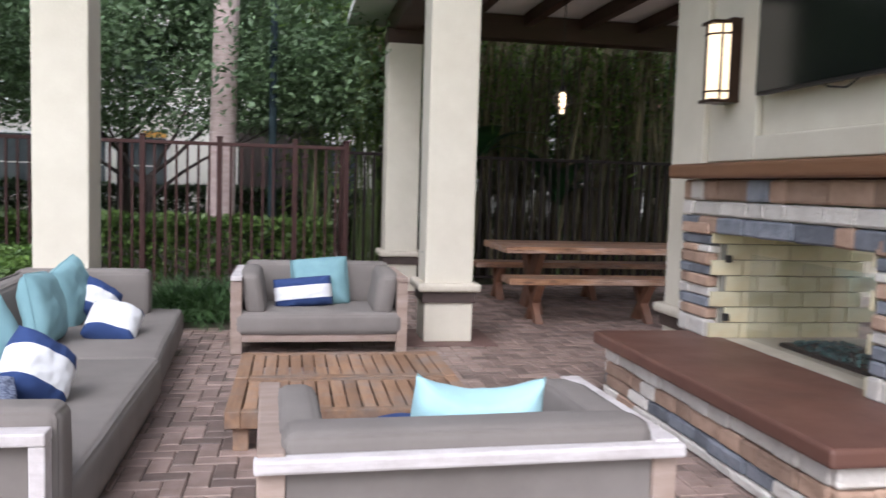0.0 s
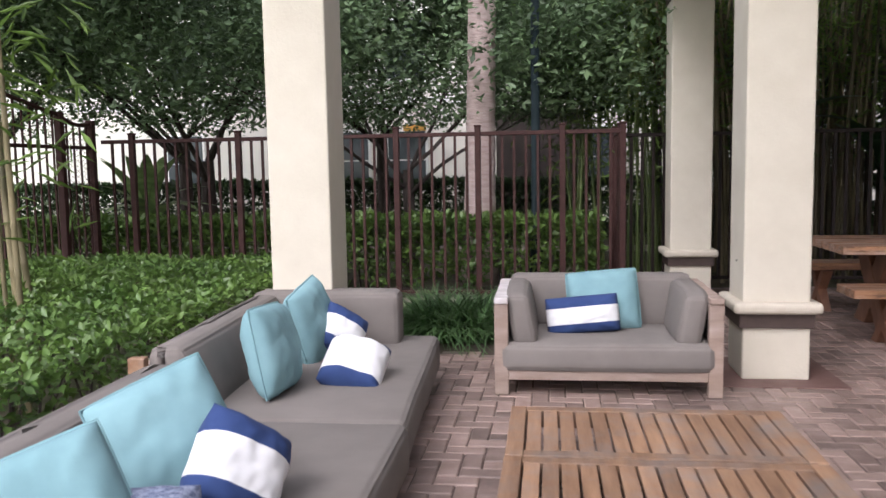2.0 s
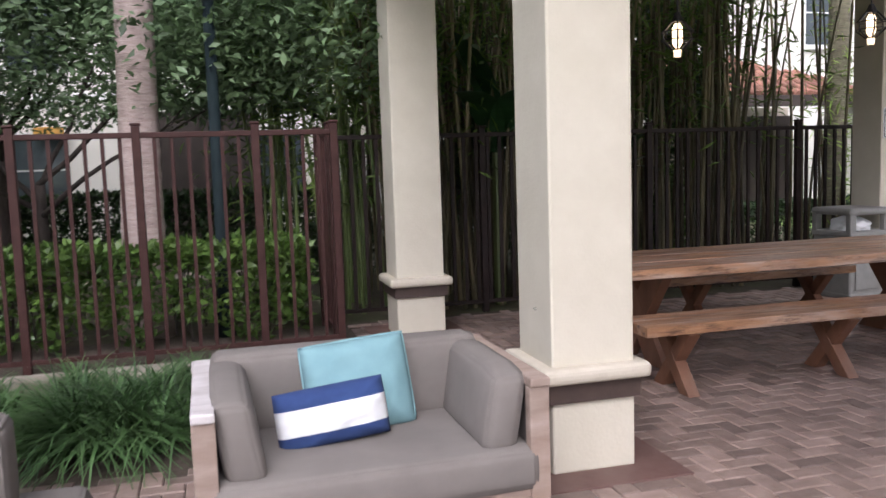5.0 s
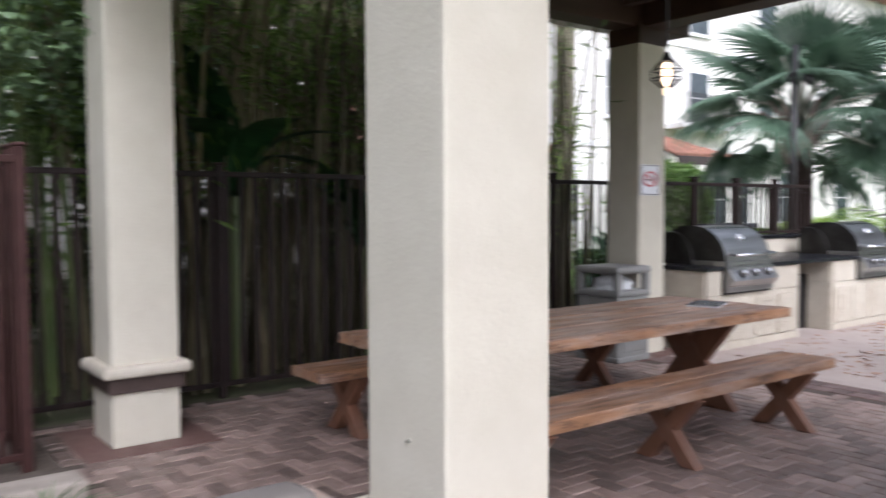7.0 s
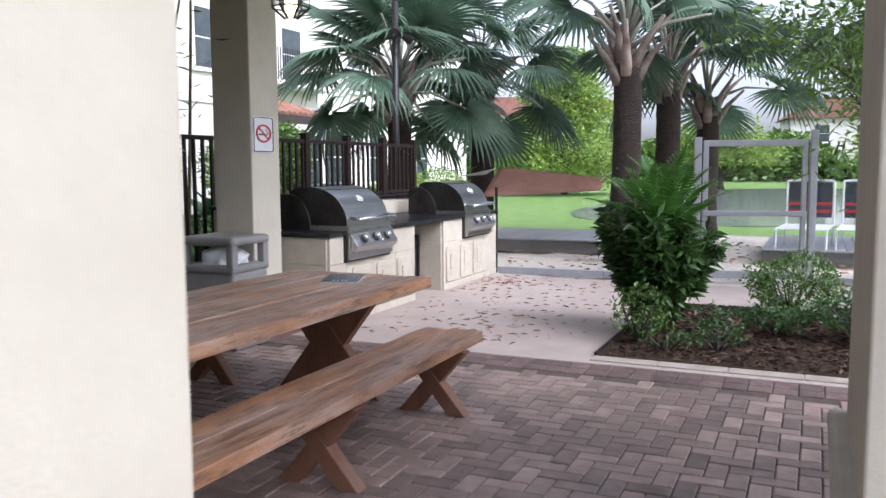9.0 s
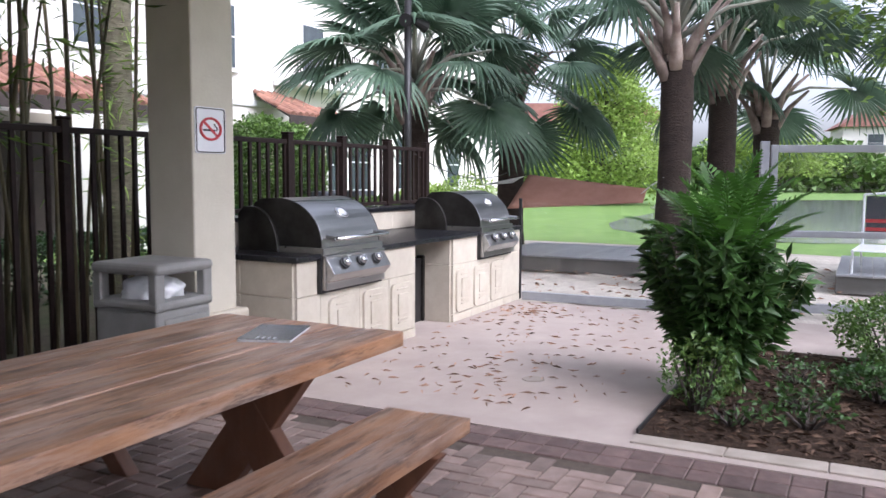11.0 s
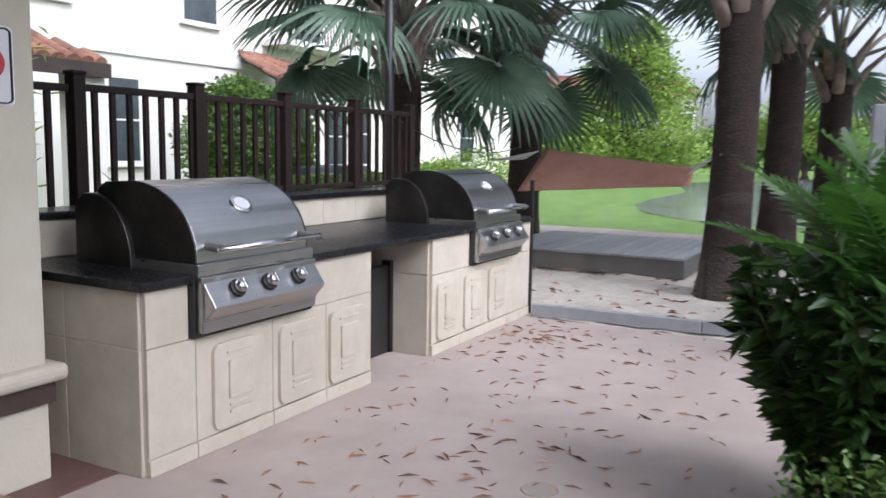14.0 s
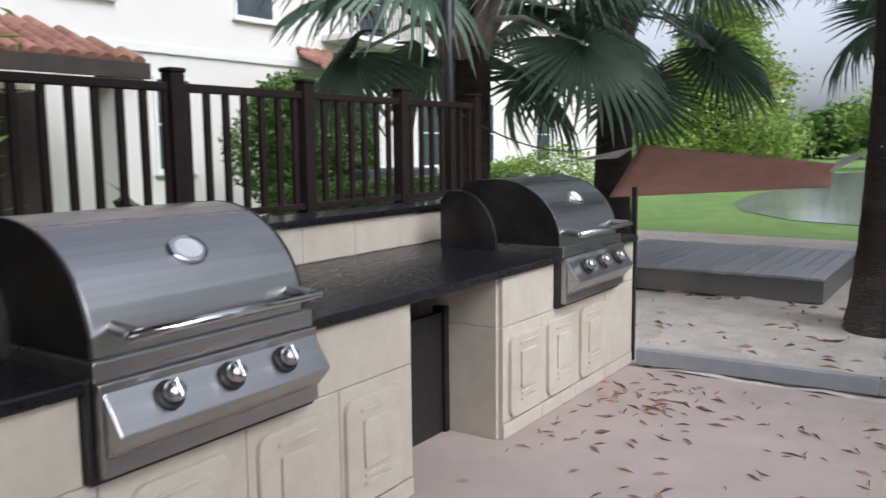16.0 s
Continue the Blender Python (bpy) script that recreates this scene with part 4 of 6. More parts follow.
    dl = part("thermometer", dial, CHROME, g, "oval chrome thermometer", True)
    face = tube([c + n * 0.0095, c + n * 0.0105], [0.040, 0.040], 24)
    face.transform(Matrix.Translation(c) @ Matrix.Diagonal((1.25, 1, 1, 1)) @ Matrix.Translation(-c))
    part("dial_face", face, SIGN_WHITE, dl)
    return g


grill(8.03, STEEL, "stainless built-in gas grill with rounded closed hood")
grill(10.98, STEEL, "sooty stainless built-in gas grill, hood closed")

# ---- sign, bin, magazine ----
sign = thing("no_smoking_sign", pose(7.275, 11.58, 1.83) @ Matrix.Diagonal((1.33, 1, 0.98, 1)), "white metal no-smoking sign on a column", "sign")
part("plate", prism(rounded(-0.115, 0.115, -0.165, 0.165, 0.02), "y", -0.008, -0.002), SIGN_WHITE, sign)
edge = [(x, -0.010, z) for x, z in rounded(-0.105, 0.105, -0.155, 0.155, 0.02)]
part("border", tube(edge + edge[:1], 0.004, 5, False), SIGN_BLACK, sign)
part("ring", tube([(0.075 * math.cos(k * math.tau / 40), -0.010, 0.01 + 0.075 * math.sin(k * math.tau / 40)) for k in range(41)], 0.009, 6, False), SIGN_RED, sign)
part("slash", box(-0.075, 0.075, -0.0125, -0.009, -0.008, 0.008, m=Matrix.Translation((0, 0, 0.01)) @ Matrix.Rotation(radians(45), 4, "Y")), SIGN_RED, sign)
part("cigarette", box(-0.055, 0.035, -0.0105, -0.0085, -0.006, 0.008), SIGN_BLACK, sign)
part("smoke", tube([(0.045, -0.0095, 0.0), (0.05, -0.0095, 0.02), (0.03, -0.0095, 0.035), (0.03, -0.0095, 0.05)], 0.004, 5), SIGN_BLACK, sign)

bin_ = thing("litter_bin", pose(6.80, 11.66, 0, 0, 0, 2), "grey plastic litter bin with open sides", "litter bin")
part("body", box(-0.25, 0.25, -0.27, 0.27, 0.02, 0.66, 0.03, 3), PLASTIC_GREY, bin_)
part("front_panel", box(-0.19, 0.19, -0.282, -0.268, 0.10, 0.60, 0.01), PLASTIC_GREY, bin_)
part("foot", box(-0.26, 0.26, -0.28, 0.28, 0.0, 0.06, 0.015), PLASTIC_GREY, bin_)
for x in (-0.22, 0.22):
    for y in (-0.24, 0.24):
        part("hood_post", box(x - 0.04, x + 0.04, y - 0.035, y + 0.035, 0.65, 0.90, 0.012), PLASTIC_GREY, bin_)
part("rim", box(-0.262, 0.262, -0.282, 0.282, 0.655, 0.715, 0.02), PLASTIC_GREY, bin_)
part("hood", box(-0.27, 0.27, -0.29, 0.29, 0.88, 0.955, 0.035, 3), PLASTIC_GREY, bin_)
bm = bmesh.new()
bmesh.ops.create_icosphere(bm, subdivisions=4, radius=0.19)
for v in bm.verts:
    v.co *= 1 + 0.22 * noise.noise(v.co * 14) + 0.12 * noise.noise(v.co * 30)
    v.co.z = v.co.z * 0.62 + 0.745
part("rubbish_bag", bm, WHITE_CLOTH, bin_, "crumpled white rubbish bag", True)

mag = thing("magazine", pose(5.885, 9.91, 0.772, 0, 0, -68) @ Matrix.Diagonal((1.17, 1.3, 1, 1)), "glossy dark magazine lying on the picnic table", "magazine")
MAG = mat("magazine_cover", (0.012, 0.014, 0.019), (0.17, 0.20, 0.235), 5, 0.25, 0, 1, stretch=(1, 3, 1), dirt=(0.02, 0.02, 0.025), dscale=4, dirt_amount=0.8)
part("pages", box(-0.105, 0.105, -0.14, 0.14, 0.0, 0.012, 0.002), WHITE_CLOTH, mag)
part("cover", box(-0.108, 0.108, -0.142, 0.142, 0.0125, 0.0145, 0.0008), MAG, mag)
for k, x in enumerate((-0.035, -0.012, 0.012, 0.034)):
    part("print_bar", box(x - 0.004, x + 0.006, -0.125, -0.10, 0.0146, 0.0152), SIGN_WHITE, mag)

bolt = tagged(link("wall_plug", tube([(1.803, 8.19, 0.80), (1.788, 8.19, 0.80)], [0.007, 0.006], 8), GROUT), "small grey plug in the column stucco", "fixture")

# ---- border courses, planting bed, drain ----
border_me = mesh_of("paver", box(-0.079, 0.079, -0.079, 0.079, -0.06, 0.0, 0.006, 1), PAVER_DARK)
for r in range(2):
    for k in range(60):
        piece("paver", border_me, pavement, Matrix.Translation((7.085 + r * 0.163, 2.75 + k * 0.163, -0.003 + 0.002 * ((k * 7) % 3 - 1))))
bed = structure("planting_bed", box(7.58, 10.45, 4.0, 8.58, -0.05, 0.015), MULCH, "bark-mulched planting bed edged with concrete", "planting bed")
for k in range(9):
    structure("curb_%d" % (k + 1), box(7.42, 7.575, 3.92 + k * 0.52, 4.435 + k * 0.52, -0.06, 0.012, 0.006), CURB, "pale concrete edging block", "curb")
structure("curb_garden", box(-1.6, 1.45, 10.70, 10.95, -0.05, 0.09, 0.02), CURB, "pale concrete garden curb", "curb")
structure("bed_edge", box(7.58, 10.45, 8.582, 8.595, -0.04, 0.04), BLACK_STEEL, "thin dark metal bed edging", "edging")
drain = thing("floor_light", pose(8.54, 9.61, 0), "round pale floor fitting set in concrete", "floor fitting")
part("disc", tube([(0, 0, 0.001), (0, 0, 0.006), (0, 0, 0.0065)], [0.085, 0.08, 0.06], 28), CURB, drain)

# ---- glass fence and gate ----
def glass_run(name, x0, y0, x1, y1, top, panels, label):
    run = math.hypot(x1 - x0, y1 - y0)
    f = thing(name, pose(x0, y0, 0, 0, 0, math.degrees(math.atan2(y1 - y0, x1 - x0))), label, "glass fence", kind="structure")
    part("channel", box(0, run, -0.04, 0.04, 0.0, 0.10, 0.004), ALUM, f)
    w = run / panels
    for k in range(panels):
        pane = part("pane", box(k * w + 0.008, (k + 1) * w - 0.008, -0.006, 0.006, 0.09, top), GLASS, f, "clear frameless glass pane")
        pane.visible_shadow = False
    return f


glass_run("glass_fence", 12.23, 11.16, 12.28, 9.64, 1.20, 2, "frameless glass pool fence in a grey channel")
glass_run("glass_fence_middle", 12.282, 9.63, 12.31, 8.49, 1.20, 1, "frameless glass pool fence pane in a grey channel")
end_post = tagged(link("fence_end_post", box(12.255, 12.29, 11.20, 11.235, 0.0, 1.24, 0.004), BLACK_STEEL), "thin black metal post ending the glass fence", "post")
gate = thing("glass_gate", pose(12.33, 8.42, 0, 0, 0, -76), "grey framed glass gate with push bar", "gate")
part("left_post", box(-0.06, 0.03, -0.045, 0.045, 0.0, 1.90, 0.008), ALUM, gate)
part("right_stile", box(1.27, 1.33, -0.03, 0.03, 0.06, 1.86, 0.006), ALUM, gate)
part("left_stile", box(0.05, 0.12, -0.03, 0.03, 0.06, 1.86, 0.006), ALUM, gate)
part("top_rail", box(0.12, 1.27, -0.03, 0.03, 1.78, 1.86, 0.006), ALUM, gate)
part("bottom_rail", box(0.12, 1.27, -0.03, 0.03, 0.06, 0.16, 0.006), ALUM, gate)
part("push_bar", box(0.05, 1.33, -0.075, -0.032, 0.88, 0.95, 0.012), ALUM, gate, "grey push bar")
part("right_post", box(1.36, 1.45, -0.045, 0.045, 0.0, 1.98, 0.008), ALUM, gate)
gp = part("pane", box(0.12, 1.27, -0.005, 0.005, 0.16, 1.78), GLASS, gate, "clear gate glass")
gp.visible_shadow = False
glass_run("glass_fence_south", 12.68, 6.98, 12.85, 3.0, 1.7, 3, "frameless glass pool fence by the gate")

# ---- decks, hammock, loungers ----
DECK = mat("silver_deck_boards", (0.22, 0.22, 0.23), (0.32, 0.32, 0.335), 4, 0.5, 0.4, 60, stretch=(0.4, 4, 1), rand=0.12, dirt=(0.2, 0.2, 0.2), dscale=2)
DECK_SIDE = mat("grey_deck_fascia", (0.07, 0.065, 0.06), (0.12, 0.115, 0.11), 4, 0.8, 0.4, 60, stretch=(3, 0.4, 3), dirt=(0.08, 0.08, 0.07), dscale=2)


def deck(x0, x1, y0, y1, top, label):
    d = thing("deck", pose(x0, y0, 0), label, "deck")
    w, h = x1 - x0, y1 - y0
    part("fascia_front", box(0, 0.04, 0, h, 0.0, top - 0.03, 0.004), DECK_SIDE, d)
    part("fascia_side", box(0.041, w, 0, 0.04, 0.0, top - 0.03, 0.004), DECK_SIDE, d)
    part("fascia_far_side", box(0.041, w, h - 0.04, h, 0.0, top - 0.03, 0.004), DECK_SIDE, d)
    n = int(h / 0.145)
    me = mesh_of("board", box(-0.02, w, 0.004, h / n - 0.004, top - 0.028, top, 0.004, 1), DECK)
    for k in range(n):
        piece("board", me, d, Matrix.Translation((0, k * h / n, 0.001 * (k % 3))))


deck(15.15, 17.5, 10.42, 13.0, 0.25, "low grey timber deck on the sand")
deck(14.7, 17.6, 4.2, 7.75, 0.25, "low grey timber deck with folding loungers")
HAMMOCK = mat("rust_canvas", (0.30, 0.15, 0.105), (0.38, 0.20, 0.145), 4, 0.9, 0.3, 200, trans=0.15, bdist=0.002)
ham = thing("hammock", pose(15.0, 11.5, 0), "rust-coloured canvas hammock slung between palms", "hammock")
verts, faces = [], []
N, M2 = 24, 8
for j in range(M2 + 1):
    for i in range(N + 1):
        u, v = i / N, j / M2 - 0.5
        w = 1 - 0.72 * u
        y = 0.85 - 1.95 * u
        z = 1.53 - 0.20 * u - 0.05 * math.sin(math.pi * u) * (1 - (abs(v) * 2) ** 2) - 0.52 * (0.5 - v) * (1 - 0.6 * u)
        verts.append((v * 0.9 * w + 0.25 * u, y, z))
for j in range(M2):
    for i in range(N):
        a = j * (N + 1) + i
        faces.append((a, a + 1, a + N + 2, a + N + 1))
cloth = new("bed", raw_mesh("bed", verts, faces, HAMMOCK, True))
cloth.parent = ham
sol = cloth.modifiers.new("thick", "SOLIDIFY")
sol.thickness = 0.006
for k in range(9):
    v = k / 8 - 0.5
    part("cord", tube([(v * 0.45, 0.85, 1.45 + 0.1 * v), (0.6, 1.75, 1.35)], 0.004, 4), WHITE_CLOTH, ham)
    part("cord", tube([(v * 0.45 + 0.25, -1.10, 1.31 + 0.1 * v), (-0.9, -1.62, 1.5)], 0.004, 4), WHITE_CLOTH, ham)


FRAME_WHITE = mat("white_metal_frame", (0.68, 0.69, 0.72), (0.75, 0.76, 0.78), 6, 0.4, 0, 1)
RED = mat("red_webbing", (0.32, 0.015, 0.02), (0.4, 0.03, 0.03), 6, 0.8, 0.2, 100)
LOUNGE_NAVY = mat("dark_sling_cloth", (0.016, 0.02, 0.028), (0.03, 0.034, 0.045), 6, 0.8, 0.2, 120)


def lounger(m):
    c = thing("pool_lounger", m, "dark sling pool lounger with red bands and white frame", "lounger", "pool loungers on the deck")
    part("back_sling", box(-0.33, 0.33, 0.0, 0.02, 0.42, 1.0, 0.006), LOUNGE_NAVY, c)
    for z in (0.50, 0.62):
        part("band", box(-0.334, 0.334, -0.006, 0.026, z, z + 0.05, 0.004), RED, c, "red band")
    for x in (-0.36, 0.36):
        part("side_tube", tube([(x, 0.01, 1.02), (x, 0.01, 0.30), (x, -1.3, 0.30)], 0.018, 8), FRAME_WHITE, c)
        part("leg", tube([(x, -0.1, 0.30), (x, -0.05, 0.0)], 0.016, 8), FRAME_WHITE, c)
        part("leg", tube([(x, -1.2, 0.30), (x, -1.25, 0.0)], 0.016, 8), FRAME_WHITE, c)
    part("top_tube", tube([(-0.36, 0.01, 1.02), (0, 0.01, 1.05), (0.36, 0.01, 1.02)], 0.018, 8), FRAME_WHITE, c)
    for k in range(9):
        part("seat_strap", box(-0.35, 0.35, -1.28 + k * 0.14, -1.18 + k * 0.14, 0.295, 0.310, 0.004), FRAME_WHITE, c)
    return c


for k in range(2):
    lounger(pose(16.1, 7.1 - k * 0.85, 0.25, 0, 0, -95))

# ---- plants ----
LEAF_DARK = mat("dark_hedge_leaf", (0.022, 0.052, 0.016), (0.05, 0.10, 0.028), 3, 0.45, 0, 1, island=0.45, trans=0.25)
LEAF_HEDGE = mat("hedge_leaf", (0.06, 0.125, 0.025), (0.155, 0.25, 0.055), 2.2, 0.4, 0, 1, island=0.4, trans=0.3)
LEAF_OAK = mat("oak_leaf", (0.062, 0.105, 0.047), (0.15, 0.225, 0.105), 1.0, 0.5, 0, 1, island=0.45, trans=0.3)
LEAF_LIGHT = mat("light_green_leaf", (0.16, 0.26, 0.04), (0.33, 0.45, 0.10), 0.6, 0.5, 0, 1, island=0.35, trans=0.4)
LEAF_BAMBOO = mat("bamboo_leaf", (0.07, 0.13, 0.025), (0.16, 0.25, 0.05), 2, 0.5, 0, 1, island=0.4, trans=0.4)
LEAF_PALM = mat("silver_palm_leaf", (0.055, 0.105, 0.062), (0.135, 0.205, 0.135), 2.5, 0.5, 0.2, 40, rand=0.25, trans=0.25, stretch=(1, 1, 1))
LEAF_SHRUB = mat("glossy_shrub_leaf", (0.03, 0.072, 0.018), (0.08, 0.16, 0.04), 4, 0.35, 0, 1, island=0.5, trans=0.3)
LEAF_FROND = mat("bright_frond_leaf", (0.035, 0.10, 0.015), (0.09, 0.21, 0.03), 3, 0.35, 0, 1, island=0.3, trans=0.45)
LEAF_LILY = mat("liriope_blade", (0.04, 0.09, 0.03), (0.13, 0.23, 0.085), 4, 0.32, 0, 1, island=0.45, trans=0.25)
CULM = mat("bamboo_culm", (0.07, 0.115, 0.03), (0.18, 0.22, 0.07), 5, 0.45, 0.1, 30, rand=0.4, stretch=(1, 1, 0.3))
CULM_DARK = mat("dry_bamboo_culm", (0.055, 0.052, 0.026), (0.21, 0.17, 0.09), 5, 0.6, 0.2, 30, rand=0.5, stretch=(1, 1, 0.3))
BARK = mat("dark_tree_bark", (0.035, 0.026, 0.022), (0.075, 0.058, 0.05), 8, 0.95, 0.8, 25, stretch=(3, 3, 0.6), bdist=0.02)
PALM_BARK = mat("ringed_palm_bark", (0.34, 0.25, 0.23), (0.52, 0.42, 0.39), 6, 0.95, 0.9, 14, stretch=(1, 1, 5), dirt=(0.20, 0.17, 0.13), dscale=1.5, bdist=0.03)
PALM_DARK = mat("fibrous_palm_bark", (0.016, 0.010, 0.008), (0.042, 0.027, 0.02), 7, 0.95, 1.0, 22, stretch=(1, 1, 2), dirt=(0.06, 0.038, 0.028), dscale=2, bdist=0.03)
MOSSY_BARK = mat("mossy_palm_bark", (0.085, 0.075, 0.05), (0.19, 0.17, 0.11), 6, 0.95, 0.8, 14, stretch=(1, 1, 5), dirt=(0.08, 0.11, 0.04), dscale=2, bdist=0.03)
BOOT = mat("palm_leaf_base", (0.13, 0.085, 0.068), (0.34, 0.275, 0.235), 5, 0.8, 0.5, 20, rand=0.3)
PETIOLE = mat("grey_green_petiole", (0.24, 0.25, 0.20), (0.38, 0.37, 0.31), 5, 0.6, 0.2, 30, rand=0.15)
gen = np.random.default_rng(11)


def leaf_mesh(name, pts, length, width, material, up=0.35, dirs=None, fold=0.18, jitter=0.35):
    """Pointed folded leaves at pts, facing at random with some pull upward, or along dirs."""
    n = len(pts)
    if dirs is None:
        dirs = gen.normal(size=(n, 3))
        dirs[:, 2] = dirs[:, 2] * 0.6 + up
    dirs = dirs / np.linalg.norm(dirs, axis=1, keepdims=True)
    side = np.cross(dirs, gen.normal(size=(n, 3)) * 0.7 + np.array([0, 0, 1.0]))
    side /= np.linalg.norm(side, axis=1, keepdims=True) + 1e-9
    nrm = np.cross(side, dirs)
    size = (1 + gen.uniform(-jitter, jitter, (n, 1)))
    L, W = length * size, width * size
    a = pts
    mid = pts + dirs * L * 0.5
    b = mid + side * W * 0.5 + nrm * W * fold
    d = mid - side * W * 0.5 + nrm * W * fold
    c = pts + dirs * L - nrm * L * 0.10
    verts = np.stack([a, b, c, d], axis=1).reshape(-1, 3)
    idx = np.arange(n)[:, None] * 4
    me = bpy.data.meshes.new(name)
    me.vertices.add(len(verts))
    me.vertices.foreach_set("co", verts.ravel())
    tri = np.concatenate([idx + np.array([[0, 1, 2]]), idx + np.array([[0, 2, 3]])], axis=1).reshape(-1)
    me.loops.add(len(tri))
    me.loops.foreach_set("vertex_index", tri)
    me.polygons.add(len(tri) // 3)
    me.polygons.foreach_set("loop_start", np.arange(0, len(tri), 3))
    me.update(calc_edges=True)
    me.validate()
    me.materials.append(material)
    return me


def stuff_part(name, mesh, parent):
    ob = new(name, mesh)
    ob.parent = parent
    return tagged(ob, kind="stuff")


def lump(p, scale, seed=0.0):
    return np.array([noise.noise(Vector(q) * scale + Vector((seed, seed, seed))) for q in p])


def hedge(name, x0, x1, y0, y1, top, n, size, material, label, floor=0.03, gaps=0.0, group=""):
    """A clipped hedge: leaves crowd the skin of a lumpy block, with twigs inside."""
    h = thing(name, pose((x0 + x1) / 2, (y0 + y1) / 2, 0), label, "hedge", group)
    sx, sy = (x1 - x0) / 2, (y1 - y0) / 2
    u = gen.uniform(-1, 1, (n, 3))
    areas = np.array([4 * sx * sy, 2 * sx * top, 2 * sx * top, 2 * sy * top, 2 * sy * top])
    face = gen.choice(5, n, p=areas / areas.sum())
    depth = np.abs(gen.normal(0, 0.07, n))
    p = np.stack([u[:, 0] * sx, u[:, 1] * sy, (u[:, 2] + 1) / 2 * top], axis=1)
    p[face == 0, 2] = top - depth[face == 0]
    p[face == 1, 1] = -sy + depth[face == 1]
    p[face == 2, 1] = sy - depth[face == 2]
    p[face == 3, 0] = -sx + depth[face == 3]
    p[face == 4, 0] = sx - depth[face == 4]
    b = lump(p, 2.2, x0)
    p[:, 2] += 0.06 * b * (p[:, 2] / top)
    p[:, 1] += 0.05 * lump(p, 3.0, y0)
    p[:, 2] = np.maximum(p[:, 2], floor)
    if gaps:
        p = p[lump(p, 3.2, 4.0) + (p[:, 2] / top - 0.45) * 1.4 > gaps - 0.75]
    stuff_part("foliage", leaf_mesh("foliage", p, size, size * 0.55, material), h)
    bm = bmesh.new()
    for k in range(int((x1 - x0) * (y1 - y0) * 5) + 4):
        x, y = random.uniform(-sx, sx) * 0.9, random.uniform(-sy, sy) * 0.9
        tube([(x, y, 0), (x + random.uniform(-0.05, 0.05), y, top * 0.5), (x + random.uniform(-0.1, 0.1), y + random.uniform(-0.1, 0.1), top * 0.93)], [0.012, 0.008, 0.003], 4, False, bm)
    tagged(part("twig_tangle", bm, BARK, h), kind="stuff")
    return h


hedge("hedge", -4.55, -1.56, 3.2, 9.6, 0.70, 42000, 0.055, LEAF_HEDGE, "clipped green hedge with yellow-green tips beside the sofa")
hedge("hedge", -9.0, 1.08, 11.95, 13.1, 0.86, 24000, 0.10, LEAF_HEDGE, "loose leafy green hedge behind the brown fence", gaps=0.30)
hedge("hedge", -12, 3.0, 19.2, 20.2, 1.2, 30000, 0.115, LEAF_DARK, "dark clipped hedge before the apartment wall")
hedge("tall_screen_hedge", 2.6, 7.6, 15.0, 15.55, 4.8, 34000, 0.14, LEAF_DARK, "tall dark evergreen screen behind the bamboo", gaps=0.45)
hedge("hedge", 1.5, 12.2, 15.6, 16.5, 0.75, 12000, 0.085, LEAF_DARK, "dark low hedge behind the bamboo", gaps=0.2)
hedge("hedge", 15.6, 22.0, 17.2, 18.4, 0.95, 9000, 0.09, LEAF_HEDGE, "clipped green hedge by the apartment building")


def blades(name, centers, count, length, label):
    """Arching grass blades in tufts."""
    t = thing(name, pose(*centers[0], 0), label, "plant")
    verts, faces = [], []
    ox, oy = centers[0]
    for cx, cy in centers:
        for k in range(count):
            a = random.uniform(0, math.tau)
            lean = random.uniform(0.6, 1.35)
            L = length * random.uniform(0.7, 1.2)
            d = Vector((math.cos(a), math.sin(a), 0))
            s = Vector((-d.y, d.x, 0)) * random.uniform(0.010, 0.017)
            base = Vector((cx - ox + random.uniform(-0.07, 0.07), cy - oy + random.uniform(-0.07, 0.07), 0.0))
            i = len(verts)
            for q in (0, 0.35, 0.7, 1.0):
                p = base + d * (lean * L * q ** 1.5 * 0.75) + Vector((0, 0, L * (q * (1.05 - 0.25 * lean) - 0.55 * lean * q * q)))
                w = 1 - q * 0.9
                verts += [p - s * w, p + s * w]
            for q in range(3):
                faces.append((i + q * 2, i + q * 2 + 1, i + q * 2 + 3, i + q * 2 + 2))
    stuff_part("foliage", raw_mesh("foliage", verts, faces, LEAF_LILY), t)
    return t


for k, (x, y, w, d, n) in enumerate([(-0.30, 9.22, 0.34, 0.34, 14), (-1.1, 9.9, 0.5, 0.6, 7), (0.2, 9.9, 0.5, 0.5, 6), (0.75, 10.05, 0.45, 0.25, 4), (-0.5, 10.2, 0.7, 0.2, 7)]):
    blades("lily_turf", [(x + random.uniform(-w, w), y + random.uniform(-d, d)) for _ in range(n)], 120, 0.74 if k == 0 else 0.46, "clump of dark green strappy lily turf")


def limb(bm, p, d, r, length, depth, tips, spread=0.6):
    pts, rad = [p.copy()], [r]
    q = p.copy()
    for k in range(4):
        d = (d + Vector((random.uniform(-1, 1), random.uniform(-1, 1), random.uniform(-0.3, 0.6))) * 0.16).normalized()
        q = q + d * length / 4
        pts.append(q.copy())
        rad.append(r * (1 - 0.11 * (k + 1)))
    tube(pts, rad, 7 if depth > 1 else 5, False, bm)
    if depth <= 2:
        tips += pts[1:]
    if depth > 0:
        for k in range(3):
            nd = (d + Vector((random.uniform(-1, 1), random.uniform(-1, 1), random.uniform(-0.4, 0.7))) * spread).normalized()
            limb(bm, pts[-1 - k % 2], nd, rad[-1] * 0.62, length * 0.72, depth - 1, tips, spread)


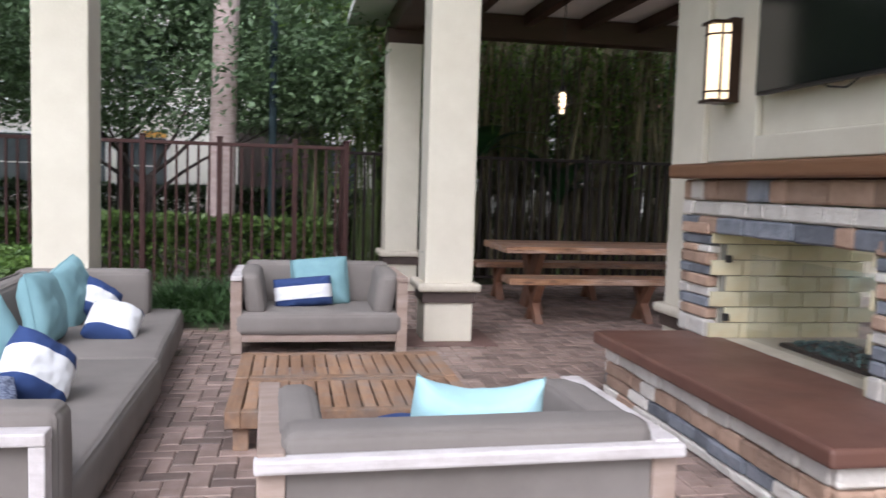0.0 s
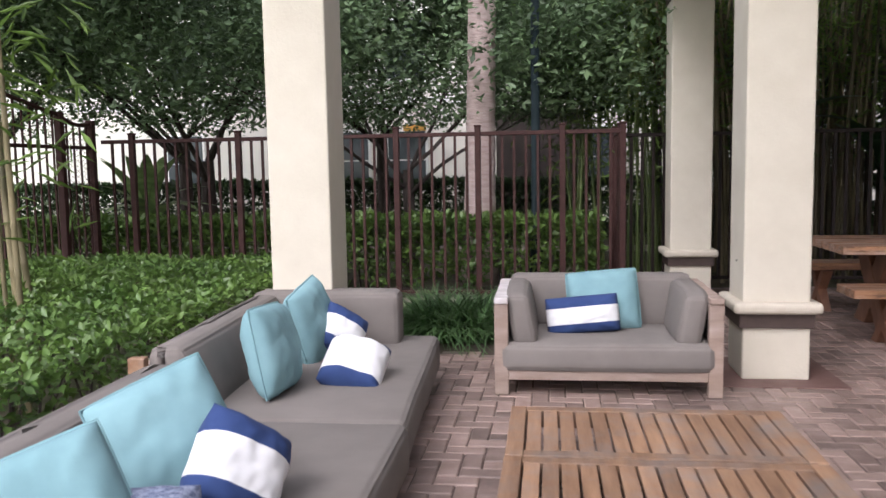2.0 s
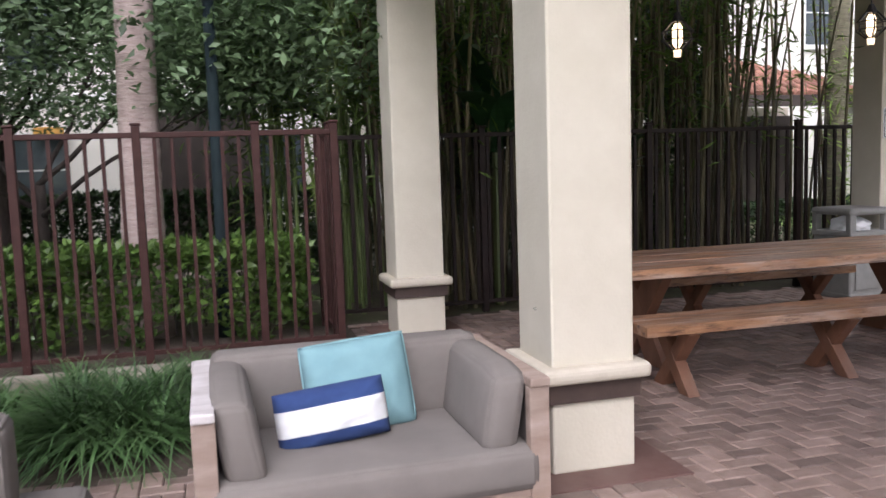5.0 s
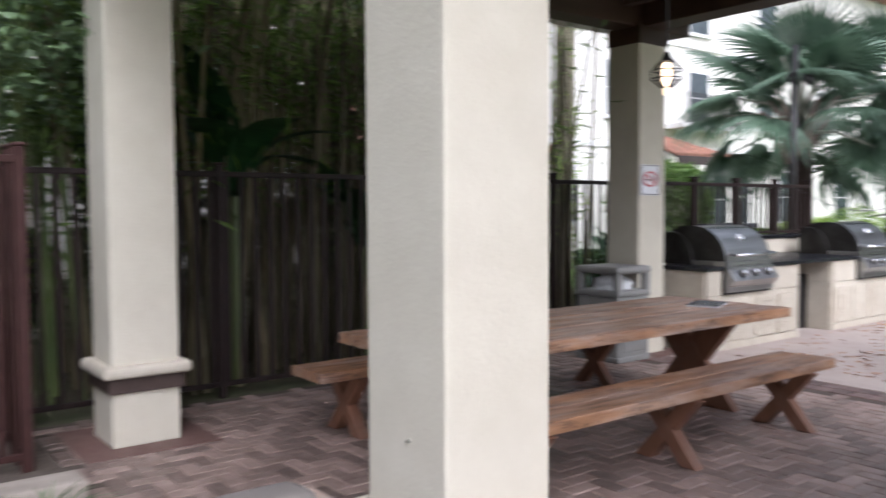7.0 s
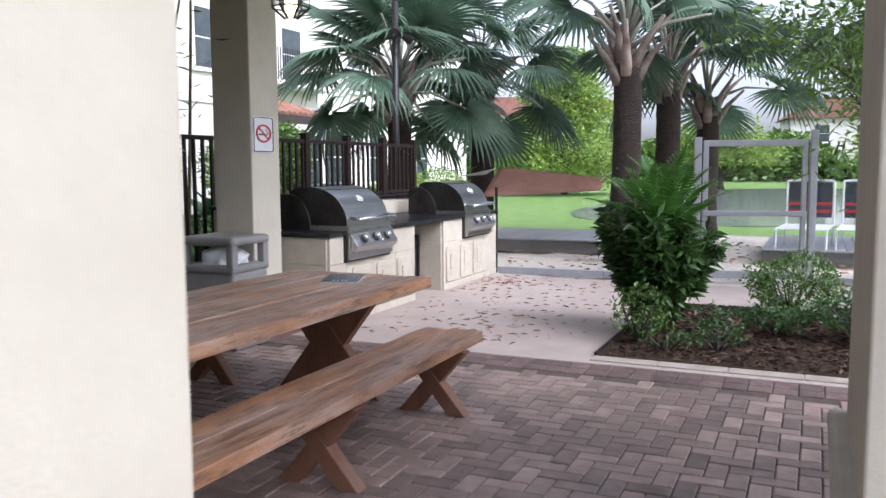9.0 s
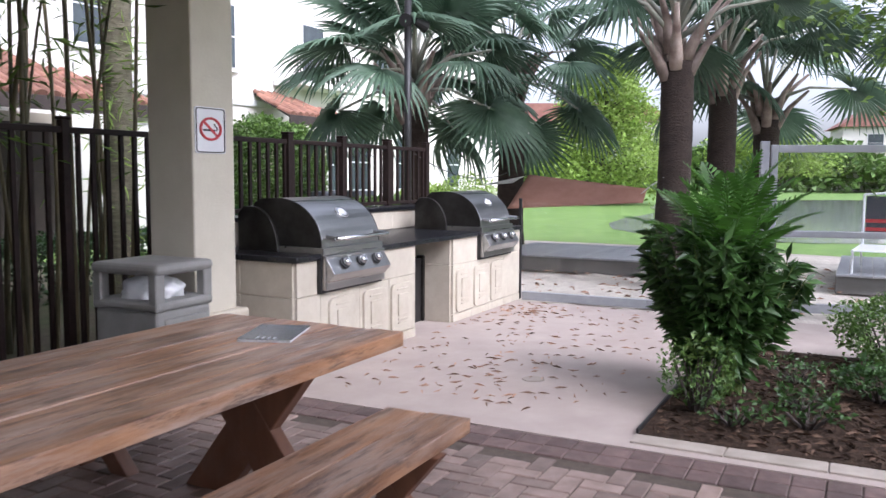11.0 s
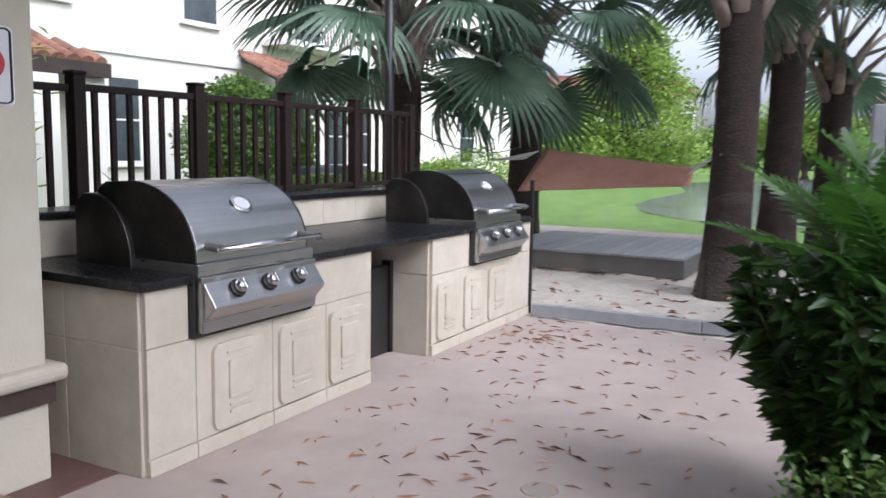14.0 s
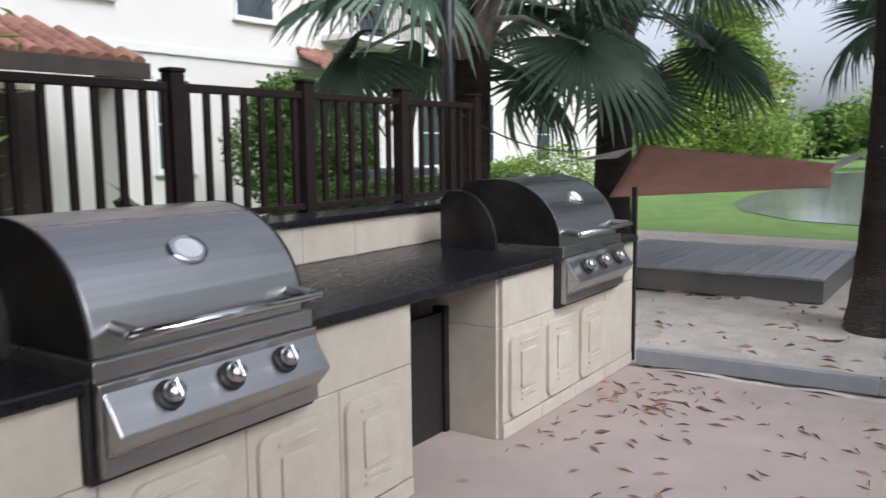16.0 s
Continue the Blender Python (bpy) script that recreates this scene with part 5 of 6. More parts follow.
def tree(x, y, height, fork, radius, leaves, size, spread_leaf, material, label, lean=(0, 0), name="tree", depth=3, squash=0.7, low=1.6):
    t = thing(name, pose(x, y, -0.05), label, "tree")
    bm = bmesh.new()
    tips = []
    top = Vector((lean[0], lean[1], fork))
    tube([(0, 0, 0), (0.02, 0, fork * 0.3), (lean[0] * 0.6, lean[1] * 0.6, fork * 0.7), top], [radius * 1.35, radius, radius * 0.9, radius * 0.8], 12, True, bm)
    for k in range(5):
        a = k * math.tau / 5 + random.uniform(-0.4, 0.4)
        d = Vector((math.cos(a), math.sin(a), random.uniform(0.5, 1.3))).normalized()
        limb(bm, top + Vector((0, 0, -0.1 * k)), d, radius * 0.36, (height - fork) * 0.42, depth - 1, tips)
    part("trunk", bm, BARK, t, smooth=True)
    tips = np.array([tuple(q) for q in tips])
    pick = tips[gen.integers(0, len(tips), leaves)]
    pts = pick + gen.normal(size=(leaves, 3)) * spread_leaf * np.array([1, 1, squash])
    pts = pts[(pts[:, 2] > max(fork * 0.85, low)) & (lump(pts, 1.15, x) + 0.35 * lump(pts, 3.1, y) > -0.22)]
    stuff_part("crown", leaf_mesh("crown", pts, size, size * 0.5, material, 0.1), t)
    return t


OAK = "shade tree with dark trunk and dense small leaves"
for x, y, h, f, r, n in [(-1.75, 15.2, 6.5, 1.5, 0.10, 44000), (-5.0, 15.0, 7.5, 1.7, 0.13, 48000), (2.4, 17.6, 6.5, 2.2, 0.10, 20000),
                         (-9.0, 15.5, 8, 2.0, 0.15, 34000), (-2.8, 18.3, 7.5, 2.2, 0.13, 30000), (-7.0, 18.5, 8, 2.2, 0.14, 26000), (4.2, 17.6, 8, 2.4, 0.16, 20000)]:
    tree(x, y, h, f, r, int(n * 1.45), 0.105, 0.58, LEAF_OAK, OAK, low=2.2)
tree(-6.6, 9.6, 6.5, 2.0, 0.14, 26000, 0.125, 0.5, LEAF_OAK, OAK)

# tall palm trunk in the garden
gp_tree = thing("garden_palm", pose(-0.42, 12.75, -0.04), "tall palm trunk with pinkish ringed bark", "palm")
bm = bmesh.new()
rings, rad = [], []
for k in range(60):
    z = k * 0.12
    rings.append((0.022 * z, 0.0, z))
    rad.append(0.19 + 0.07 * math.exp(-z * 1.6) - 0.006 * z + (0.008 if k % 2 else 0.0))
tube(rings, rad, 20, True, bm)
part("trunk", bm, PALM_BARK, gp_tree, smooth=True)

post = thing("street_lamp", pose(0.32, 12.35, -0.04), "dark green metal lamp post among trees", "lamp post")
LAMP_GREEN = mat("dark_green_post", (0.006, 0.012, 0.014), (0.011, 0.019, 0.021), 8, 0.75, 0, 1, spec=0.15)
part("pole", tube([(0, 0, 0), (0, 0, 0.5), (0, 0, 0.52), (0, 0, 5.2)], [0.09, 0.085, 0.055, 0.05], 14), LAMP_GREEN, post, smooth=True)
part("head", tube([(0, 0, 5.2), (0, 0, 5.3), (0, 0, 5.7), (0, 0, 5.9)], [0.06, 0.16, 0.2, 0.05], 14), LAMP_GREEN, post, smooth=True)


# ---- bamboo ----
def culm_mesh(h, r, bend, material):
    pts, rad = [], []
    k = 0
    z = 0.0
    while z < h:
        f = z / h
        for dz, s in ((0, 1.0), (0.012, 1.16), (0.026, 1.0)):
            pts.append((bend * ((z + dz) / h) ** 2 * 1.0, 0.15 * math.sin(f * 3) * abs(bend), z + dz))
            rad.append(r * (1 - 0.55 * f) * s)
        z += 0.30
    return mesh_of("culm", tube(pts, rad, 7, False), material, True)


culms = {m.name: [culm_mesh(random.uniform(4.6, 6.2), random.uniform(0.016, 0.03), random.uniform(-0.9, 0.9), m) for _ in range(6)] for m in (CULM, CULM_DARK)}


def bamboo(spots, material, leaves, leaf_size, zlo, label, leaf_spread=0.35):
    x0, y0 = spots[0]
    b = thing("bamboo_clump", pose(x0, y0, -0.04), label, "bamboo")
    pts = []
    for x, y in spots:
        me = random.choice(culms[material.name])
        m = Matrix.Translation((x - x0, y - y0, 0)) @ Matrix.Rotation(random.uniform(0, math.tau), 4, "Z") @ Matrix.Rotation(random.uniform(-0.05, 0.05), 4, "X")
        piece("culm", me, b, m)
        for k in range(leaves // len(spots)):
            v = random.choice(me.vertices).co
            if v.z > zlo * random.uniform(0.6, 1.3):
                pts.append(tuple(m @ v))
    p = np.array(pts) + gen.normal(size=(len(pts), 3)) * leaf_spread * np.array([1, 1, 0.5])
    d = gen.normal(size=(len(p), 3))
    d[:, 2] = -np.abs(d[:, 2]) * 0.5 - 0.1
    stuff_part("foliage", leaf_mesh("foliage", p, leaf_size, leaf_size * 0.13, LEAF_BAMBOO, dirs=d), b)
    return b


def spots(n, x0, x1, y0, y1):
    return [(random.uniform(x0, x1), random.uniform(y0, y1)) for _ in range(n)]


bamboo(spots(34, 0.75, 2.1, 13.0, 14.6), CULM, 5200, 0.20, 1.6, "green bamboo clump with slender culms by the fence")
for k in range(5):
    bamboo(spots(36, 2.1 + k * 0.88, 2.98 + k * 0.88, 12.85, 14.7), CULM_DARK, 3600, 0.19, 2.5, "dense dark bamboo screen behind the picket fence")
bamboo(spots(34, 6.0, 7.9, 12.9, 14.2), CULM_DARK, 1500, 0.18, 2.2, "thin bamboo clump with bare dark culms")
bamboo([(-2.88, 7.0), (-2.74, 6.9), (-3.35, 7.3), (-3.1, 7.6), (-2.95, 7.2)], CULM_DARK, 900, 0.22, 1.5, "few slender green bamboo culms above the hedge", 0.3)
bamboo(spots(7, 10.9, 11.5, 5.7, 6.3), CULM, 3600, 0.20, 2.0, "green bamboo with drooping leaves beside the gate", 0.5)

# broad banana-like leaves within the bamboo
BANANA = mat("broad_leaf", (0.012, 0.045, 0.014), (0.03, 0.085, 0.028), 3, 0.4, 0.2, 20, stretch=(1, 8, 1), trans=0.25)


def broad_leaf(L, W, droop, material):
    verts, faces = [], []
    for k in range(13):
        f = k / 12
        w = W * math.sin(math.pi * min(1, f * 0.96 + 0.04)) ** 0.7
        z = L * (f - droop * f * f)
        y = L * droop * f * f * 1.2
        verts += [(-w, y + 0.12 * w, z), (0, y, z), (w, y + 0.12 * w, z)]
    for k in range(12):
        a = k * 3
        faces += [(a, a + 1, a + 4, a + 3), (a + 1, a + 2, a + 5, a + 4)]
    return raw_mesh("leaf", verts, faces, material, True)


PALE_BROAD = mat("pale_broad_leaf", (0.10, 0.18, 0.05), (0.26, 0.36, 0.14), 3, 0.4, 0.2, 20, stretch=(1, 8, 1), trans=0.3)
broad = [broad_leaf(1.7, 0.24, 0.25, BANANA), broad_leaf(1.5, 0.20, 0.45, BANANA), broad_leaf(1.2, 0.17, 0.6, BANANA)]
pale = [broad_leaf(1.5, 0.11, 0.3, PALE_BROAD), broad_leaf(1.4, 0.10, 0.5, PALE_BROAD), broad_leaf(1.2, 0.09, 0.65, PALE_BROAD)]


def banana(x, y, z, n, scale, label, kinds=broad):
    t = thing("broad_leaf_plant", pose(x, y, -0.04), label, "plant")
    part("stem", tube([(0, 0, 0), (0, 0, max(0.1, z))], [0.07 * scale, 0.05 * scale], 8), CULM, t)
    for k in range(n):
        piece("leaf", kinds[k % 3], t, Matrix.Translation((0, 0, z)) @ Matrix.Rotation(k * 2.4, 4, "Z") @ Matrix.Rotation(random.uniform(-0.5, 0.0), 4, "X") @ Matrix.Scale(scale, 4))


banana(3.3, 13.0, 1.7, 9, 1.0, "dark broad-leaved plant rising among bamboo")
banana(4.7, 13.1, 1.2, 8, 0.8, "dark broad-leaved plant rising among bamboo")
banana(11.9, 15.8, 0.35, 10, 0.8, "low broad-leaved plant behind the kitchen fence")
banana(9.8, 14.4, 0.1, 7, 0.5, "low broad-leaved plant behind the kitchen fence")
banana(-5.5, 13.9, 0.6, 18, 1.15, "pale strap-leaved plant behind the fence", pale)


# ---- fan palms ----
def fan_mesh(R, segs, sweep, droop, seed):
    """A costate fan: pleated segments joined to half their length, then free and narrowing."""
    rng = random.Random(seed)
    verts, faces = [], []
    for k in range(segs):
        a = -sweep / 2 + sweep * (k + 0.5) / segs
        half = sweep / segs / 2
        L = R * (0.78 + 0.22 * math.cos(a * 0.8)) * rng.uniform(0.92, 1.05)
        i = len(verts)
        hang = droop * rng.uniform(0.8, 1.3)
        for f, wf in ((0.06, 1.0), (0.35, 1.0), (0.58, 1.0), (0.80, 0.55), (1.0, 0.06)):
            r = L * f
            w = r * math.tan(half) * wf if f <= 0.6 else L * 0.58 * math.tan(half) * wf
            sag = -hang * R * max(0, f - 0.35) ** 2 - 0.16 * r * abs(math.sin(a / 2)) * 0.8
            c = Vector((math.sin(a) * r, math.cos(a) * r, sag))
            s = Vector((math.cos(a), -math.sin(a), 0)) * w
            verts += [c - s, c + Vector((0, 0, 0.022 * R if f < 0.9 else 0)), c + s]
        for q in range(4):
            b = i + q * 3
            faces += [(b, b + 1, b + 4, b + 3), (b + 1, b + 2, b + 5, b + 4)]
    return raw_mesh("blade", verts, faces, LEAF_PALM)


fans = [fan_mesh(1.15, 40, radians(270), 0.5, 1), fan_mesh(1.05, 36, radians(250), 0.9, 2), fan_mesh(1.2, 42, radians(285), 0.35, 3)]


def fan_palm(x, y, base_r, top, leaves, reach, label, seed, low=-35, high=75):
    rng = random.Random(seed)
    t = thing("fan_palm", pose(x, y, -0.05), label, "palm", "fan palms on the sand")
    pts, rad = [], []
    for k in range(26):
        z = top * k / 25
        pts.append((0.02 * math.sin(z), 0.02 * math.cos(z * 1.3), z))
        rad.append(base_r * (0.86 + 0.42 * math.exp(-z * 2.2)) * (1.0 + 0.025 * (k % 2)))
    part("trunk", tube(pts, rad, 18), PALM_DARK, t, smooth=True)
    boot_bm = tube([(0, 0, 0), (0.06, 0, 0.20), (0.17, 0, 0.46), (0.42, 0, 0.80)], [0.075, 0.07, 0.045, 0.024], 8)
    boot_bm.transform(Matrix.Diagonal((1, 1.3, 1, 1)))
    boot = mesh_of("leaf_base", boot_bm, BOOT, True)
    for k in range(12):
        a = k * 2.399
        z = top - 0.28 + 0.5 * k / 12
        piece("leaf_base", boot, t, Matrix.Translation((math.cos(a) * base_r * 0.62, math.sin(a) * base_r * 0.62, z)) @ Matrix.Rotation(a, 4, "Z") @ Matrix.Rotation(rng.uniform(-0.15, 0.25), 4, "Y"))
    for k in range(leaves):
        a = k * 2.399 + rng.uniform(-0.2, 0.2)
        f = k / (leaves - 1)
        el = radians(low + (high - low) * f + rng.uniform(-8, 8))
        L = reach * rng.uniform(0.85, 1.1)
        d = Vector((math.cos(a) * math.cos(el), math.sin(a) * math.cos(el), math.sin(el)))
        o = Vector((0, 0, top + 0.25 + 0.35 * f))
        tip = o + d * L + Vector((0, 0, -0.14 * L))
        pet = part("petiole", tube([o, o + d * L * 0.5 + Vector((0, 0, 0.05)), tip], [0.045, 0.026, 0.018], 6), PETIOLE, t, smooth=True)
        fwd = (tip - (o + d * L * 0.5)).normalized()
        side = fwd.cross(Vector((0, 0, 1))).normalized()
        up = side.cross(fwd)
        rot = Matrix((side, fwd, up)).transposed().to_4x4()
        piece("blade", fans[k % 3], pet, Matrix.Translation(tip) @ rot @ Matrix.Rotation(rng.uniform(-0.5, 0.5), 4, "Y") @ Matrix.Rotation(rng.uniform(-0.5, -0.1), 4, "X"))
    return t


PALM_LABEL = "fan palm with dark trunk and silver-green leaves"
fan_palm(14.3, 9.80, 0.25, 3.1, 14, 1.6, PALM_LABEL, 1, 22, 80)
fan_palm(14.33, 13.87, 0.24, 2.62, 22, 1.35, PALM_LABEL, 2, -12, 78)
fan_palm(17.54, 13.54, 0.28, 3.1, 20, 1.45, PALM_LABEL, 3, -30, 75)
fan_palm(17.3, 9.65, 0.26, 3.0, 13, 1.5, PALM_LABEL, 4, 15, 80)
fan_palm(19.2, 9.15, 0.26, 2.6, 12, 1.5, PALM_LABEL, 5, 10, 80)
fan_palm(16.2, 5.8, 0.26, 3.6, 13, 1.5, PALM_LABEL, 6, -15, 75)

kp = thing("slender_palm", pose(9.40, 14.9, -0.05), "slender ringed palm trunk with green sprouts", "palm")
rings = [(0.012 * k * 0.15, 0, k * 0.15) for k in range(46)]
part("trunk", tube(rings, [0.15 + (0.006 if k % 2 else 0) for k in range(46)], 14), MOSSY_BARK, kp, smooth=True)
p = gen.normal(size=(500, 3)) * np.array([0.16, 0.16, 0.9]) + np.array([0, 0, 2.3])
stuff_part("sprout_tuft", leaf_mesh("sprout_tuft", p, 0.22, 0.02, LEAF_LIGHT), kp)

camera_pole = thing("lamp_pole", pose(12.78, 13.1, 0), "black metal pole with small floodlights", "lamp post")
part("pole", tube([(0, 0, 0), (0, 0, 4.1)], 0.05, 12), BLACK_STEEL, camera_pole, smooth=True)
for s in (-1, 1):
    part("floodlight", tube([(0.1 * s, -0.05, 3.62), (0.28 * s, -0.12, 3.56)], [0.05, 0.09], 10), BLACK_STEEL, camera_pole)
part("arm", box(-0.14, 0.14, -0.05, 0.0, 3.60, 3.66, 0.004), BLACK_STEEL, camera_pole)


rope = thing("rope", pose(12.78, 13.1, 0), "thin black rope slung from a pole to a palm", "rope")
part("strand", tube([(0.05 + 4.5 * k / 16, 0.42 * k / 16, 1.86 - 0.30 * k / 16 - 0.9 * (k / 16) * (1 - k / 16)) for k in range(17)], 0.009, 5), BLACK_STEEL, rope)


# ---- shrubs in the bed ----
def frond(L, n, material):
    verts, faces = [], []
    for k in range(n):
        f = (k + 1) / n
        p = Vector((0, L * 0.55 * f ** 1.6, L * (f - 0.28 * f * f)))
        w = L * 0.26 * math.sin(math.pi * (0.12 + 0.83 * f)) ** 0.8
        for s in (-1, 1):
            d = Vector((s * 0.85, 0.35, 0.35)).normalized()
            b = Vector((0, 0.55, 0.8)).normalized() * 0.018
            i = len(verts)
            verts += [p - b * 0.6, p + d * w * 0.5 + b, p + d * w - Vector((0, 0, 0.12 * w)), p + d * w * 0.5 - b]
            faces += [(i, i + 1, i + 2), (i, i + 2, i + 3)]
    i = len(verts)
    for k in range(9):
        f = k / 8
        p = Vector((0, L * 0.55 * f ** 1.6, L * (f - 0.28 * f * f)))
        verts += [p + Vector((-0.005, 0, 0)), p + Vector((0.005, 0, 0))]
    for k in range(8):
        faces.append((i + 2 * k, i + 2 * k + 1, i + 2 * k + 3, i + 2 * k + 2))
    return raw_mesh("frond", verts, faces, material)


def big_shrub(x, y):
    t = thing("bushy_shrub", pose(x, y, 0.01), "tall dark shrub topped by bright feathery fronds", "shrub")
    bm = bmesh.new()
    pts, dirs = [], []
    for k in range(46):
        ang, r = random.uniform(0, math.tau), random.uniform(0.02, 0.15)
        b = random.uniform(0.16, 0.54)
        h = random.uniform(0.75, 1.22)
        q = [Vector((r * math.cos(ang), r * math.sin(ang), 0)), Vector(((r + b) * 0.5 * math.cos(ang), (r + b) * 0.5 * math.sin(ang), h * 0.5)), Vector((b * math.cos(ang), b * math.sin(ang), h))]
        tube(q, [0.012, 0.009, 0.004], 5, False, bm)
        lo = random.uniform(0.06, 0.36)
        for i in range(95):
            f = lo + (1 - lo) * random.random() ** 0.8
            p = q[0].lerp(q[1], f * 2) if f < 0.5 else q[1].lerp(q[2], f * 2 - 1)
            pts.append(tuple(p))
            dirs.append((math.cos(ang) * 0.7 + random.gauss(0, 0.7), math.sin(ang) * 0.7 + random.gauss(0, 0.7), random.gauss(0.05, 0.45)))
    tagged(part("stem_tangle", bm, CULM, t), kind="stuff")
    stuff_part("foliage", leaf_mesh("foliage", np.array(pts), 0.135, 0.044, LEAF_SHRUB, dirs=np.array(dirs)), t)
    fr = [frond(random.uniform(0.58, 0.76), 17, LEAF_FROND) for _ in range(3)]
    for k in range(22):
        a = k * 2.399
        f = k / 21
        piece("frond", fr[k % 3], t, Matrix.Translation((0.16 * math.cos(a + 1.57) * (1 - f), 0.16 * math.sin(a + 1.57) * (1 - f), 0.92 + 0.14 * f)) @ Matrix.Rotation(a, 4, "Z") @ Matrix.Rotation(radians(-28 + 40 * f + random.uniform(-8, 8)), 4, "X"))


big_shrub(8.74, 8.28)


def round_shrub(x, y, r, h, n, size, material, label, base=0.05):
    t = thing("shrub", pose(x, y, 0.01), label, "shrub")
    d = gen.normal(size=(n, 3))
    d /= np.linalg.norm(d, axis=1, keepdims=True)
    q = d * (gen.uniform(0.5, 1.0, (n, 1)) ** 0.5) * np.array([r, r, h / 2]) + np.array([0, 0, h / 2 + base])
    q += d * lump(q, 3.0 / r * 0.4, x)[:, None] * r * 0.35
    q = q[q[:, 2] > 0.02]
    stuff_part("foliage", leaf_mesh("foliage", q, size, size * 0.5, material), t)
    bm = bmesh.new()
    for k in range(14):
        a = k * 0.45 * math.pi
        tube([(0.03 * math.cos(a), 0.03 * math.sin(a), 0), (r * 0.6 * math.cos(a), r * 0.6 * math.sin(a), h * 0.75)], [0.012, 0.004], 4, False, bm)
    tagged(part("stem_tangle", bm, BARK, t), kind="stuff")
    return t


round_shrub(8.20, 8.36, 0.26, 0.44, 620, 0.04, LEAF_HEDGE, "small light green shrub with straggly twigs")
round_shrub(10.1, 7.2, 0.46, 0.55, 3200, 0.045, LEAF_HEDGE, "low light green shrub in the bed")
round_shrub(9.0, 7.3, 0.35, 0.22, 700, 0.05, LEAF_SHRUB, "low straggly green ground cover")
round_shrub(8.9, 6.6, 0.45, 0.40, 1500, 0.05, LEAF_SHRUB, "low green shrub in mulch")
for x, y in ((8.55, 7.75), (9.3, 7.85), (8.15, 7.7), (9.7, 6.7), (8.0, 8.1)):
    round_shrub(x, y, 0.24, 0.14, 110, 0.05, LEAF_SHRUB, "wispy low green ground cover in mulch")
round_shrub(17.9, 19.6, 1.25, 2.9, 13000, 0.12, LEAF_HEDGE, "large rounded green bush by the porch")
round_shrub(6.2, 15.2, 0.8, 1.6, 4000, 0.10, LEAF_HEDGE, "rounded green bush behind the fence")
round_shrub(24.5, 18.5, 1.5, 1.3, 5000, 0.11, LEAF_LIGHT, "rounded light green bush by the path")

# litter of dry leaves on the concrete and sand
DRY = mat("dry_leaf", (0.22, 0.11, 0.065), (0.44, 0.26, 0.17), 3, 0.8, 0, 1, island=0.6)
n = 300
p = np.stack([gen.uniform(7.7, 12.0, n), gen.normal(10.0, 0.75, n), np.full(n, 0.006)], axis=1)
p = p[(p[:, 1] < 11.15) & (p[:, 1] > 8.75)]
heap = np.stack([gen.normal(11.4, 0.5, 90), gen.normal(10.85, 0.25, 90), np.full(90, 0.007)], axis=1)
heap = heap[(heap[:, 1] < 11.18) & (heap[:, 0] < 12.0)]
p = np.concatenate([p, heap])
a = gen.uniform(0, math.tau, len(p))
litter = new("leaf_litter", leaf_mesh("leaf_litter", p, 0.09, 0.013, DRY, dirs=np.stack([np.cos(a), np.sin(a), np.full(len(p), 0.06)], axis=1), fold=0.3))
tagged(litter, "scattered thin brown dry leaves on concrete", "leaf litter", kind="stuff")
n = 500
p = np.stack([gen.uniform(12.4, 18, n), gen.uniform(6, 13, n), np.full(n, 0.035)], axis=1)
a = gen.uniform(0, math.tau, n)
litter2 = new("leaf_litter", leaf_mesh("leaf_litter", p, 0.11, 0.03, DRY, dirs=np.stack([np.cos(a), np.sin(a), np.full(n, 0.1)], axis=1), fold=0.3))
tagged(litter2, "scattered brown dry leaves on sand", "leaf litter", kind="stuff")
n = 5000
p = np.stack([gen.uniform(7.62, 10.4, n), gen.uniform(4.1, 8.55, n), gen.uniform(0.015, 0.03, n)], axis=1)
a = gen.uniform(0, math.tau, n)
CHIP = mat("mulch_chip", (0.028, 0.018, 0.013), (0.12, 0.078, 0.055), 3, 0.95, 0, 1, island=0.6, spec=0.1)
chips = new("mulch_chips", leaf_mesh("mulch_chips", p, 0.07, 0.02, CHIP, dirs=np.stack([np.cos(a), np.sin(a), gen.uniform(-0.1, 0.3, n)], axis=1)))
tagged(chips, "loose brown bark chips and dry leaves", "mulch", kind="stuff")

# ---- buildings and distance ----
WALL_WHITE = mat("white_render", (0.66, 0.63, 0.57), (0.74, 0.71, 0.65), 0.6, 0.9, 0.2, 40, dirt=(0.55, 0.51, 0.45), dscale=0.3, dirt_amount=0.4)
WALL_BEIGE = mat("beige_render", (0.42, 0.36, 0.28), (0.50, 0.44, 0.35), 0.6, 0.9, 0.2, 40)
TERRACOTTA = mat("terracotta_tile", (0.17, 0.075, 0.05), (0.31, 0.155, 0.105), 5, 0.8, 0.3, 40, rand=0.3)
TERRA_FAR = mat("terracotta_roof", (0.22, 0.095, 0.075), (0.31, 0.15, 0.12), 1.5, 0.85, 0.5, 8)
WINDOW_DARK = mat("window_glass", (0.03, 0.04, 0.045), (0.07, 0.085, 0.09), 1.5, 0.08, 0, 1)
TRIM_WHITE = mat("white_trim", (0.68, 0.67, 0.64), (0.74, 0.73, 0.70), 4, 0.6, 0, 1)
# Dark paint of fascia and roof deck; also stands for shade inside the porches.
DARK_OPEN = mat("dark_porch_paint_and_shade", (0.03, 0.022, 0.018), (0.05, 0.036, 0.03), 3, 0.8, 0.1, 20)


